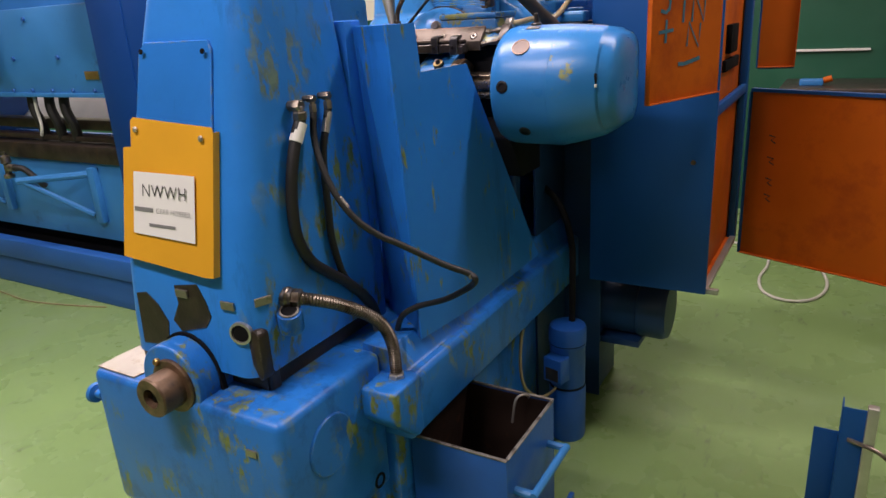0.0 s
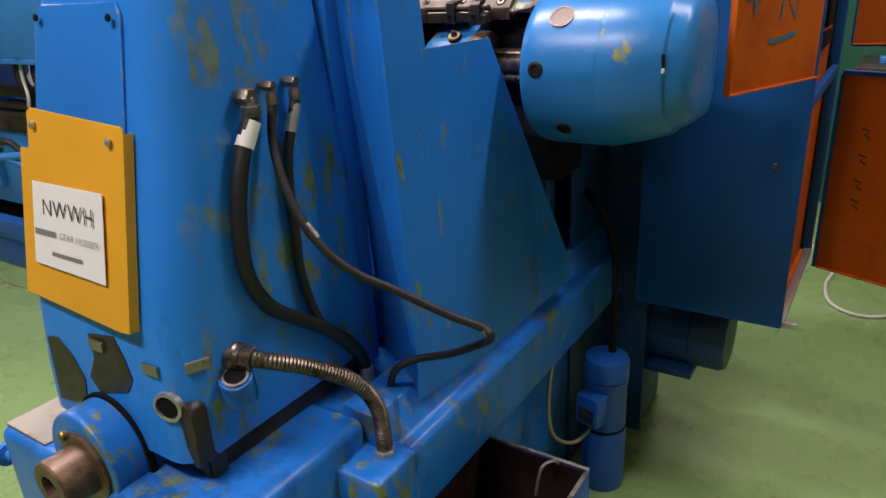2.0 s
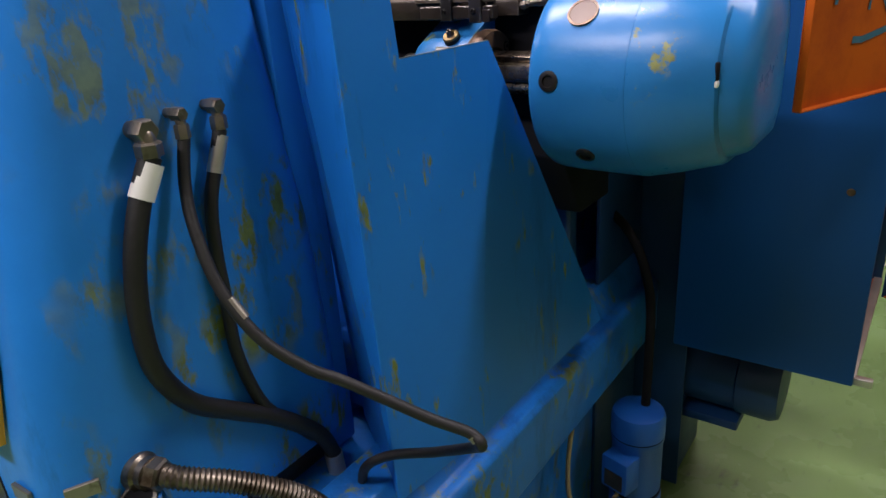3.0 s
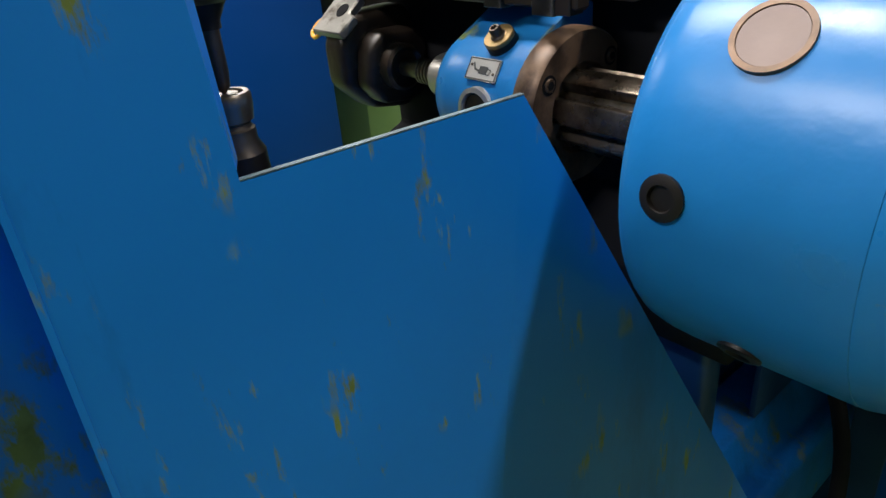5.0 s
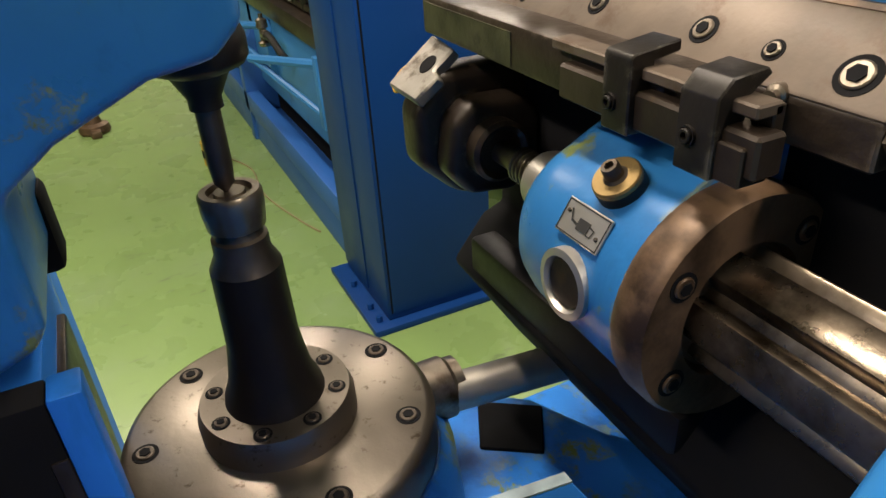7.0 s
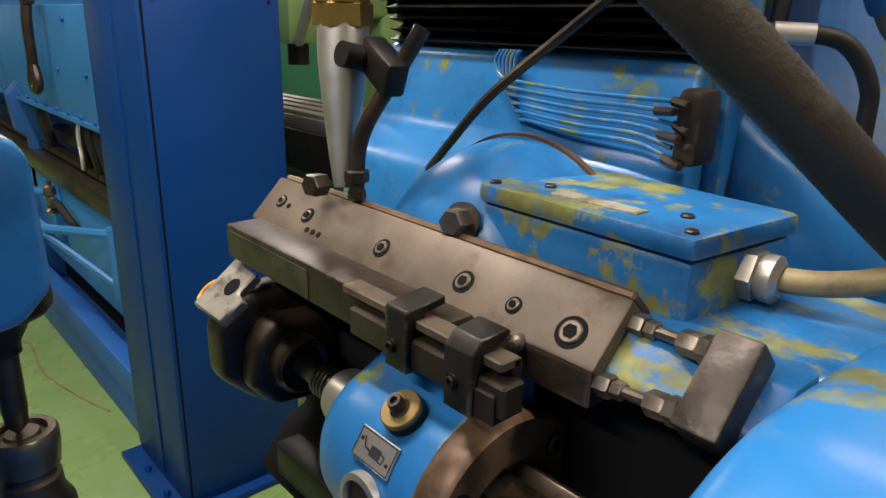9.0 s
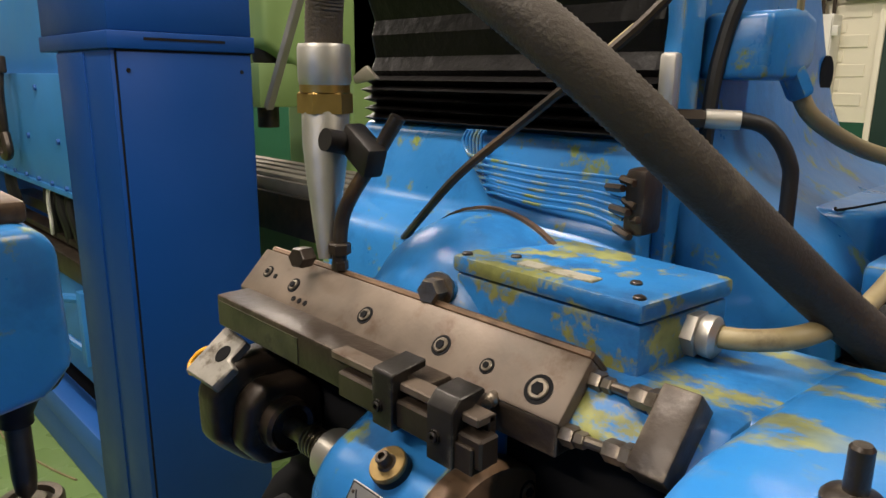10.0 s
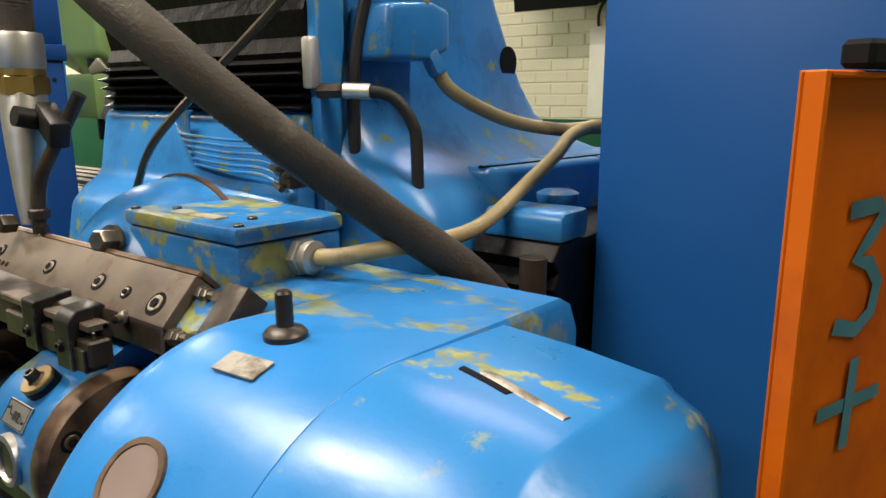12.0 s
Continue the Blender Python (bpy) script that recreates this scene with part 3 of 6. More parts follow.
    part("upper_centre", bm_lathe([(0.0095, 0.0), (0.0095, -0.07), (0.008, -0.085), (0, -0.095)], (-0.655, 2.118, 1.525), (0, 0, 1), 24), M_SCREW, arm, "worn steel upper work centre")
    part("slide_cover", joined(bm_box(-0.80, -0.566, 1.93, 1.965, 0.80, 1.36, 0.004), bm_box(-0.56, -0.53, 1.972, 1.994, 0.80, 1.378, 0.003)), M_GUARD, hobber)
    # solid dark boxes; the shade inside the open way is in their colour
    part("way_shade_box", bm_box(-0.56, -0.532, 1.90, 1.9715, 0.95, 1.376, 0.002), M_DARK, hobber)
    part("recess_shade_plate", bm_box(-0.72, -0.53, 1.96, 1.972, 1.02, 1.33, 0.003), M_OILY, hobber)
    return col


column = rear_column()


def column_hoses():
    spots = [(0.0138, [(-0.398, 1.622, 1.410), (-0.40, 1.604, 1.375), (-0.40, 1.584, 1.327), (-0.40, 1.569, 1.273), (-0.40, 1.561, 1.207), (-0.40, 1.567, 1.14), (-0.40, 1.604, 1.073), (-0.40, 1.665, 1.022), (-0.40, 1.734, 0.968), (-0.40, 1.809, 0.891), (-0.40, 1.838, 0.83), (-0.40, 1.842, 0.785)], True),
             (0.0080, [(-0.402, 1.674, 1.420), (-0.395, 1.658, 1.367), (-0.373, 1.644, 1.313), (-0.337, 1.639, 1.241), (-0.293, 1.652, 1.177), (-0.25, 1.682, 1.131), (-0.219, 1.708, 1.108), (-0.173, 1.741, 1.074), (-0.123, 1.772, 1.041), (-0.08, 1.797, 1.019), (-0.064, 1.800, 1.003), (-0.099, 1.827, 0.967), (-0.179, 1.843, 0.916), (-0.256, 1.828, 0.889), (-0.30, 1.815, 0.858), (-0.335, 1.833, 0.79)], False),
             (0.0092, [(-0.403, 1.730, 1.420), (-0.403, 1.714, 1.378), (-0.403, 1.696, 1.33), (-0.403, 1.689, 1.269), (-0.403, 1.689, 1.183), (-0.403, 1.690, 1.103), (-0.403, 1.716, 1.005), (-0.402, 1.761, 0.941), (-0.40, 1.80, 0.89)], True)]
    for r, pts, sleeve in spots:
        hose = part("hydraulic_hose", bm_tube(pts, r, 14, 8), M_RUBBER, hobber, "black rubber hydraulic hose with steel elbow fitting")
        a = Vector(pts[0])
        part("hose_fitting", joined(bm_tube([a + Vector((-0.03, 0, 0.03)), a + Vector((-0.008, 0, 0.03)), a + Vector((0, 0, 0.022)), a + Vector((0, 0, -0.005))], r * 0.8, 12, 4),
                                    bm_hex(a + Vector((-0.012, 0, 0.03)), (1, 0, 0), r * 1.15, 0.02), bm_hex(a + Vector((0, 0, 0.0)), (0, 0, 1), r * 1.2, 0.018)), M_STEEL, hose)
        if sleeve:
            b, c = a + Vector((0, -0.001, -0.008)), Vector(pts[1]).lerp(Vector(pts[2]), 0.25)
            part("crimp_sleeve", bm_tube([b, c], r * 1.14, 14, 1), M_ALU if r < 0.012 else M_WHITE, hose)
        if r > 0.012:
            part("crimp_sleeve", bm_tube([Vector(pts[-2]), Vector(pts[-1])], r * 1.14, 14, 1), M_ALU, hose)
        for u in ((3, 9) if r < 0.0085 else ()):
            part("worn_print", bm_tube([Vector(pts[u]).lerp(Vector(pts[u + 1]), 0.2), Vector(pts[u]).lerp(Vector(pts[u + 1]), 0.6)], r * 1.03, 12, 1), M_GREYTAPE, hose)
    conduit = part("flexible_conduit", bm_tube([(-0.40, 1.527, 1.01), (-0.36, 1.545, 1.005), (-0.32, 1.60, 0.975), (-0.275, 1.665, 0.92), (-0.258, 1.70, 0.85), (-0.255, 1.706, 0.76)], 0.0150, 14, 8, 0.0013, 0.0065), M_CONDUIT, hobber, "dirty steel flexible conduit")
    part("conduit_elbow", joined(bm_lathe([(0.026, -0.02), (0.026, 0.006), (0.022, 0.01), (0.022, 0.02), (0, 0.02)], (-0.415, 1.52, 1.012), (1, 0.2, 0), 20), bm_hex((-0.40, 1.525, 1.011), (1, 0.35, -0.1), 0.023, 0.02)), M_STEEL, conduit)
    part("conduit_nut", bm_hex((-0.255, 1.706, 0.734), (0, 0, 1), 0.021, 0.022), M_BRIGHT, conduit)


column_hoses()


def splash_guard():
    x = lambda y, z: -0.291 + 0.124 * (y - 1.845) - 0.054 * (z - 1.476)  # noqa: E731
    P = lambda y, z: Vector((x(y, z), y, z))  # noqa: E731
    back = (Vector((-0.425, 1.884, 1.600)), Vector((-0.46, 1.985, 0.79)))
    main = [P(1.836, 0.79), P(2.05, 0.79), P(2.158, 1.483), P(1.957, 1.480), P(1.952, 1.600), P(1.847, 1.600)]
    guard = part("splash_guard", bm_sheet(main, -0.004), M_GUARD, hobber, "blue folded sheet metal splash guard with a notch")
    part("guard_wing", bm_sheet([P(2.05, 0.79), (-0.222, 2.575, 0.79), P(2.158, 1.483)], -0.004), M_GUARD, guard)
    part("guard_return", bm_sheet([P(1.836, 0.79), P(1.847, 1.600), *back], -0.004), M_GUARD, guard)
    part("guard_flange", bm_sheet([P(1.952, 1.600), P(1.847, 1.600), back[0], (-0.425, 1.93, 1.600)], 0.004), M_GUARD, guard)
    inward = Vector((-0.0042, 0, 0))
    lift = Vector((0, 0, 0.0005))
    part("bare_edge", bm_sheet([P(1.957, 1.480) + lift, P(2.158, 1.483) + lift, P(2.158, 1.483) + lift + inward, P(1.957, 1.480) + lift + inward], 0.0008), M_EDGE, guard, "paint worn off the top edge")
    part("guard_hem", bm_sheet([P(1.957, 1.481) + inward, P(1.952, 1.598) + inward, Vector((-0.312, 1.968, 1.598)), Vector((-0.312, 1.973, 1.481))], 0.003), M_GUARD, guard)
    # added box that closes the see-through gap between column and guard return
    part("gap_filler", bm_box(-0.52, -0.430, 1.86, 1.926, 0.80, 1.615, 0.004), M_GUARD, hobber)


splash_guard()


def work_table():
    C = (-0.655, 2.12)
    part("table_base", bm_lathe([(0.20, 0.79), (0.20, 0.98), (0.175, 1.02), (0.165, 1.13), (0.15, 1.15), (0, 1.15)], (*C, 0), (0, 0, 1), 48), M_BLUE, hobber)
    table = part("work_table", bm_lathe([(0.148, 1.10), (0.148, 1.186), (0.144, 1.193), (0.138, 1.196), (0, 1.196)], (*C, 0), (0, 0, 1), 64), M_TABLE, hobber, "round worn steel work table with socket screws")
    for k in range(7):
        a = radians(k * 51.43 + 8)
        cap_screw((C[0] + 0.123 * math.cos(a), C[1] + 0.123 * math.sin(a), 1.196), (0, 0, 1), 0.0085, table, M_SCREW)
    ring = part("clamp_ring", bm_lathe([(0.073, 1.19), (0.073, 1.215), (0.069, 1.226), (0, 1.226)], (*C, 0), (0, 0, 1), 48), M_TABLE, table)
    for k in range(8):
        a = radians(k * 45 + 20)
        cap_screw((C[0] + 0.0575 * math.cos(a), C[1] + 0.0575 * math.sin(a), 1.226), (0, 0, 1), 0.006, table, M_SCREW)
    prof = [(0.047, 1.222), (0.045, 1.232), (0.038, 1.25), (0.034, 1.275), (0.032, 1.29), (0.030, 1.365)]
    part("work_arbor", bm_lathe(prof + [(0, 1.365)], (*C, 0), (0, 0, 1), 40), M_BLACKOX, hobber, "black oiled work arbor")
    part("arbor_shoulder", bm_lathe([(0.030, 1.365), (0.0235, 1.378), (0.023, 1.392), (0.020, 1.394), (0.018, 1.400), (0, 1.400)], (*C, 0), (0, 0, 1), 40), M_SCREW, hobber)
    part("arbor_nut", bm_lathe([(0.018, 1.399), (0.0235, 1.402), (0.0255, 1.418), (0.0255, 1.430), (0.0235, 1.433), (0.018, 1.433), (0.017, 1.428), (0.013, 1.428), (0.012, 1.432), (0, 1.432)], (*C, 0), (0, 0, 1), 40), M_STEEL, hobber)
    # tie bar from the table to the far side, its collar, and the swarf tray below
    part("tie_bar", bm_lathe([(0.021, 0), (0.021, 0.5), (0, 0.5)], (-0.65, 2.27, 1.15), (0.12, 1, 0.0), 24), M_BRIGHT, hobber, "bright steel tie bar")
    part("tie_bar_collar", bm_lathe([(0.034, 0), (0.034, 0.045), (0.03, 0.05), (0.03, 0.06), (0, 0.06)], (-0.66, 2.25, 1.15), (0, 1, 0), 32), M_STEEL, hobber)
    part("swarf_tray", joined(bm_box(-0.90, -0.31, 1.98, 2.30, 0.80, 0.98, 0.03, 3), bm_prism([(-0.73, 2.28), (-0.735, 2.37), (-0.69, 2.425), (-0.60, 2.47), (-0.45, 2.60), (-0.33, 2.60), (-0.33, 2.24), (-0.70, 2.24)], 0.80, 1.055, "z", 0.015, 3)), M_BLUE, hobber)
    # near-black plate on the tray, with the chute's inner shade as its colour
    part("chute_shade_plate", bm_prism([(-0.712, 2.36), (-0.666, 2.425), (-0.600, 2.385), (-0.642, 2.325)], 1.04, 1.058, "z", 0.002, 1), M_DARK, hobber)
    part("drain_pipe", joined(bm_lathe([(0.022, 0), (0.022, 0.01), (0.012, 0.02), (0.011, 0.18), (0, 0.18)], (-0.37, 2.44, 1.05), (0, 0.05, 1), 18), bm_tube([(-0.35, 2.45, 1.03), (-0.35, 2.46, 1.2), (-0.355, 2.48, 1.3)], 0.005, 8, 4)), M_STEEL, hobber)


work_table()

AX_Y, AX_Z = 2.37, 1.40


def hob_head():
    X = (1, 0, 0)
    O = lambda x: (x, AX_Y, AX_Z)  # noqa: E731
    # drum-shaped motor housing, front section and rear section
    def section(R, back, x0, x1, ring_x):
        rows = []
        for x, s in ring_x:
            r = R * s
            pts = [(AX_Y + r * math.cos(a), AX_Z + r * math.sin(a)) for a in np.linspace(math.pi / 2, math.pi * 1.5, 33)]
            yb = AX_Y + (back - AX_Y) * (0.5 + 0.5 * s)
            pts += [(yb - 0.03, AX_Z - r), (yb, AX_Z - r + 0.03), (yb, AX_Z + r - 0.04), (yb - 0.01, AX_Z + r - 0.021), (yb - 0.03, AX_Z + r - 0.011)]
            rows.append([Vector((x, y, z)) for y, z in pts])
        return bm_loft(rows)
    drum = part("motor_housing", section(0.17, 2.625, 0, 0, [(-0.214, 0.84), (-0.213, 0.90), (-0.209, 0.945), (-0.201, 0.975), (-0.187, 0.993), (-0.165, 1.0), (-0.042, 1.0), (-0.040, 0.999), (-0.036, 0.97)]), M_DRUM, hobber, "rounded blue motor housing with chipped paint")
    rows = []
    for x, f, top_z, low_z, yb in ((-0.042, 0.1640, 1.5640, 1.2360, 2.53), (-0.0405, 0.1692, 1.5692, 1.2308, 2.53), (-0.037, 0.1697, 1.5697, 1.2303, 2.53), (0.02, 0.157, 1.5660, 1.244, 2.53), (0.080, 0.141, 1.5590, 1.262, 2.528), (0.086, 0.138, 1.5565, 1.266, 2.527), (0.090, 0.128, 1.5530, 1.275, 2.525), (0.112, 0.120, 1.5440, 1.284, 2.52), (0.121, 0.113, 1.5360, 1.291, 2.515), (0.128, 0.102, 1.5250, 1.302, 2.505), (0.132, 0.088, 1.510, 1.318, 2.49), (0.134, 0.070, 1.490, 1.338, 2.47)):
        zc, rz = (top_z + low_z) / 2, (top_z - low_z) / 2
        pts = [(AX_Y + f * math.cos(a), zc + rz * math.sin(a)) for a in np.linspace(math.pi / 2, math.pi * 1.5, 33)]
        pts += [(yb - 0.03, low_z), (yb, low_z + 0.03), (yb, top_z - 0.035), (yb - 0.01, top_z - 0.018), (yb - 0.03, top_z - 0.009)]
        rows.append([Vector((x, y, z)) for y, z in pts])
    part("end_housing", bm_loft(rows), M_ENDCAST, hobber, "tapered blue end housing with a flat end")
    nm = lambda a: (0, math.cos(radians(a)), math.sin(radians(a)))  # noqa: E731
    def on(a, x, r=0.171):
        return (x, AX_Y + r * math.cos(radians(a)), AX_Z + r * math.sin(radians(a)))
    hole = part("inspection_hole", bm_lathe([(0.026, -0.004), (0.026, 0.003), (0.022, 0.003), (0.021, -0.002), (0, -0.002)], on(136.5, -0.129, 0.169), nm(136.5), 28), M_RUST, drum, "round inspection plug with brown rim")
    part("hole_cover", bm_lathe([(0.0225, 0.0), (0.0215, 0.0022), (0, 0.0022)], on(136.5, -0.129, 0.169), nm(136.5), 28), M_COVER, drum)
    for a, x in ((175, -0.168), (222, -0.12)):
        part("port_cap", bm_lathe([(0.017, -0.008), (0.017, 0.003), (0.013, 0.0045), (0.010, 0.0045), (0.009, 0.001), (0, 0.001)], on(a, x, 0.169), nm(a), 20), M_BLACKOX, drum)
    part("maker_plate", bm_box(-0.019, 0.019, -0.010, 0.010, 0, 0.002, 0.0005, 1, Matrix.Translation(on(106, -0.122, 0.1705)) @ pose(0, 0, 0, 16, 0, 4)), M_WORNPLATE, drum, "small cream maker's plate")
    stud = part("eye_stud", joined(bm_lathe([(0.0155, 0), (0.0155, 0.007), (0.013, 0.010), (0.0062, 0.012), (0.006, 0.035), (0.0045, 0.037), (0, 0.037)], (-0.131, 2.366, 1.566), (0, 0, 1), 20)), M_GRIMY, drum)
    top = lambda x: 1.5693 - 0.058 * (x + 0.037) - 0.06 * max(0.0, x - 0.02)  # noqa: E731
    part("slot_lip", bm_tube([(x, 2.404 - 0.25 * (x - 0.012), top(x) - 0.0060) for x in (0.008, 0.02, 0.04, 0.06, 0.072)], 0.0062, 12, 3), M_WORNPLATE, drum, "worn lip of an oil slot")
    part("slot", bm_tube([(x, 2.396 - 0.25 * (x - 0.012), top(x) - 0.0053) for x in (-0.006, 0.008, 0.022, 0.034)], 0.0052, 10, 3), M_DARK, drum)
    part("end_slot", bm_box(0.083, 0.0895, 2.2325, 2.244, 1.418, 1.446, 0.003), M_DARK, drum)
    part("slot_pin", bm_box(0.0835, 0.090, 2.2315, 2.243, 1.409, 1.419, 0.002), M_WHITE, drum)
    # shaft, flange, bearing housing and arbor on the same axis
    shaft = part("hob_shaft", bm_lathe([(0.031, 0), (0.031, 0.22), (0, 0.22)], O(-0.40), X, 40), M_SHAFT, hobber, "splined steel hob shaft, oily")
    for k in range(6):
        part("spline", bm_box(-0.386, -0.19, -0.0125, 0.0125, 0.024, 0.040, 0.003, 2, Matrix.Translation((0, AX_Y, AX_Z)) @ pose(0, 0, 0, 22 + 60 * k, 0, 0)), M_SHAFT, shaft)
    flange = part("bearing_flange", bm_lathe([(0.077, -0.399), (0.080, -0.393), (0.080, -0.375), (0.077, -0.370), (0.047, -0.370), (0.044, -0.377), (0, -0.377)], (0, AX_Y, AX_Z), X, 56), M_RUST, hobber, "brown oiled steel bearing flange")
    for a in (45, 146, 215, 300):
        cap_screw((-0.370, AX_Y + 0.062 * math.cos(radians(a)), AX_Z + 0.062 * math.sin(radians(a))), X, 0.007, flange, M_RUST)
    rows = []
    for x, k in ((-0.538, 0.52), (-0.536, 0.66), (-0.530, 0.78), (-0.518, 0.88), (-0.500, 0.935), (-0.47, 0.955), (-0.44, 0.97), (-0.398, 0.99)):
        r = 0.078 * k
        pts = [(AX_Y + r * math.cos(a), AX_Z + r * math.sin(a)) for a in np.linspace(math.radians(120), math.radians(270), 27)]
        crest = AX_Z + 0.866 * r + 0.5 * (2.404 - AX_Y + 0.5 * r)
        pts += [(2.42, AX_Z - r), (2.42, crest - 0.01), (2.404, crest)]
        rows.append([Vector((x, y, z)) for y, z in pts])
    housing = part("bearing_housing", bm_loft(rows), M_HEADCLEAN, hobber, "rounded blue cast bearing housing")
    def hs(a, x, r):
        return (x, AX_Y + r * math.cos(radians(a)), AX_Z + r * math.sin(radians(a)))
    cap_at, cap_up = hs(121, -0.442, 0.0755), (0, math.cos(radians(124)), math.sin(radians(124)))
    cap = part("oil_filler_cap", bm_lathe([(0.0165, 0.0075), (0.0165, 0.0105), (0.0155, 0.0118), (0, 0.0118)], cap_at, cap_up, 28), M_OLDBRASS, housing, "round dull brass oil filler cap")
    part("cap_base", bm_lathe([(0.0168, -0.008), (0.0168, 0.0074), (0, 0.0074)], cap_at, cap_up, 28), M_BLACKOX, cap)
    part("cap_stem", bm_lathe([(0.0085, 0.0117), (0.0065, 0.0135), (0.006, 0.021), (0.0052, 0.022), (0.0032, 0.022), (0.003, 0.018), (0, 0.018)], cap_at, cap_up, 20), M_SCREW, cap)
    plate_m = Matrix.Translation(hs(146, -0.447, 0.0760)) @ pose(0, 0, 0, 57, 0, 0)
    part("oil_can_plate", bm_box(-0.022, 0.022, -0.012, 0.012, 0, 0.002, 0.0005, 1, plate_m), M_ALU, housing, "small oil can symbol plate")
    part("plate_border", joined(*[bm_box(a, b, c, d, 0.0018, 0.0024, 0, 1, plate_m) for a, b, c, d in ((-0.021, 0.021, 0.0102, 0.011), (-0.021, 0.021, -0.011, -0.0102), (-0.021, -0.0202, -0.0102, 0.0102), (0.0202, 0.021, -0.0102, 0.0102))]), M_INK, housing, smooth=0)
    for x, y in ((-0.0165, 0.0035), (0.0165, -0.0035)):
        part("rivet", bm_lathe([(0.0017, 0.0018), (0.0014, 0.003), (0, 0.0034)], plate_m @ Vector((x, y, 0)), plate_m.to_3x3() @ Vector((0, 0, 1)), 10), M_SCREW, housing)
    part("oil_can_symbol", joined(bm_box(-0.004, 0.007, -0.005, 0.003, 0.0018, 0.0026, 0, 1, plate_m), ribbon([plate_m @ Vector(p) for p in ((-0.014, 0.006, 0.002), (-0.010, -0.001, 0.002), (-0.004, -0.002, 0.002))], 0.0018, plate_m.to_3x3() @ Vector((0, 0, 1)), 0.0005), ribbon([plate_m @ Vector(p) for p in ((0.007, 0.001, 0.002), (0.012, 0.0, 0.002), (0.011, -0.005, 0.002), (0.007, -0.005, 0.002))], 0.0012, plate_m.to_3x3() @ Vector((0, 0, 1)), 0.0005)), M_INK, housing, smooth=0)
    part("sight_glass_rim", bm_lathe([(0.025, -0.01), (0.025, 0.004), (0.02, 0.005), (0.018, -0.002), (0, -0.002)], hs(178, -0.447, 0.0755), (0, -1, 0.05), 32), M_ALU, housing)
    part("sight_glass", bm_lathe([(0.0185, 0), (0.017, 0.002), (0, 0.0025)], hs(178, -0.447, 0.075), (0, -1, 0.05), 24), M_OILY, housing)
    part("arbor_collar", bm_lathe([(0.026, -0.585), (0.0275, -0.581), (0.0275, -0.525), (0, -0.525)], (0, AX_Y, AX_Z + 0.005), X, 32), M_BRIGHT, hobber)
    cutter = part("hob_cutter", bm_lathe([(0.011, -0.66), (0.011, -0.56), (0, -0.56)], (0, AX_Y, AX_Z + 0.005), X, 16), M_STEEL, hobber)
    for k in range(8):
        part("tooth_ring", bm_lathe([(0.010, -0.004), (0.0165, -0.001), (0.0165, 0.001), (0.010, 0.004), (0.010, -0.004)], (-0.622 + 0.006 * k, AX_Y, AX_Z + 0.005), (1, 0.06, 0.04), 18), M_STEEL, cutter)
    part("end_support", joined(bm_prism([(2.307, 1.385), (2.307, 1.44), (2.335, 1.475), (2.42, 1.475), (2.45, 1.44), (2.45, 1.36), (2.41, 1.335), (2.35, 1.345)], -0.755, -0.708, "x", 0.012, 3),
                               bm_prism([(2.322, 1.385), (2.330, 1.435), (2.352, 1.452), (2.405, 1.450), (2.425, 1.43), (2.425, 1.37), (2.395, 1.352), (2.345, 1.358)], -0.712, -0.676, "x", 0.010, 3),
                               bm_lathe([(0.030, -0.68), (0.030, -0.660), (0.026, -0.656), (0.021, -0.660), (0, -0.660)], (0, AX_Y, AX_Z + 0.005), X, 28)), M_GRIMY, hobber, "dark oily arbor end support")
    tilt = Matrix.Translation((-0.735, 2.335, 1.465)) @ pose(0, 0, 0, 40, 0, 0)
    part("clamp_plate", bm_prism([(-0.035, -0.03), (0.03, -0.03), (0.035, 0.0), (0.02, 0.004), (0.022, 0.03), (-0.03, 0.035)], 0, 0.012, "z", 0.002, 1, tilt), M_WORNPLATE, hobber, "bare grey metal clamp plate")
    part("plate_hole", bm_lathe([(0.011, 0.0115), (0.010, 0.0128), (0, 0.0128)], tilt @ Vector((0.004, 0.006, 0)), tilt.to_3x3() @ Vector((0, 0, 1)), 20), M_DARK, hobber)
    part("cable_tie", bm_tube([(-0.77, 2.37, 1.465), (-0.80, 2.345, 1.46), (-0.81, 2.33, 1.445), (-0.79, 2.32, 1.44), (-0.77, 2.32, 1.45)], 0.003, 8, 6), M_YELLOW, hobber)
    # near-black block: the shade of the hollow behind the flange, put into its colour
    part("hollow_shade_block", bm_prism([(2.36, 1.24), (2.40, 1.29), (2.425, 1.30), (2.425, 1.516), (2.60, 1.516), (2.60, 1.10), (2.45, 1.10)], -0.76, -0.22, "x", 0.006), M_DARK, hobber)
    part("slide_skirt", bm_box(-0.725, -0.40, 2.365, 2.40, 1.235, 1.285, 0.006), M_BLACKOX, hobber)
    # circular swivel body behind, its worn edge, and the bolt
    swivel = part("swivel_body", bm_lathe([(0.06, -0.012), (0.085, 0.0), (0.105, 0.018), (0.12, 0.04), (0.131, 0.07), (0.1365, 0.10), (0.138, 0.115), (0, 0.115)], (-0.548, 2.448, 1.498), (0, 1, 0), 64), M_HEADCLEAN, hobber)
    part("swivel_rim", bm_lathe([(0.141, 0.113), (0.141, 0.12), (0, 0.12)], (-0.548, 2.448, 1.498), (0, 1, 0), 64), M_RUST, swivel)
    part("hex_bolt", joined(bm_hex((-0.512, 2.448, 1.578), (0.3, -1, 0.15), 0.0125, 0.024), bm_lathe([(0.017, 0), (0.017, 0.004), (0, 0.004)], (-0.512, 2.448, 1.578), (0.3, -1, 0.15), 24)), M_STEEL, swivel)
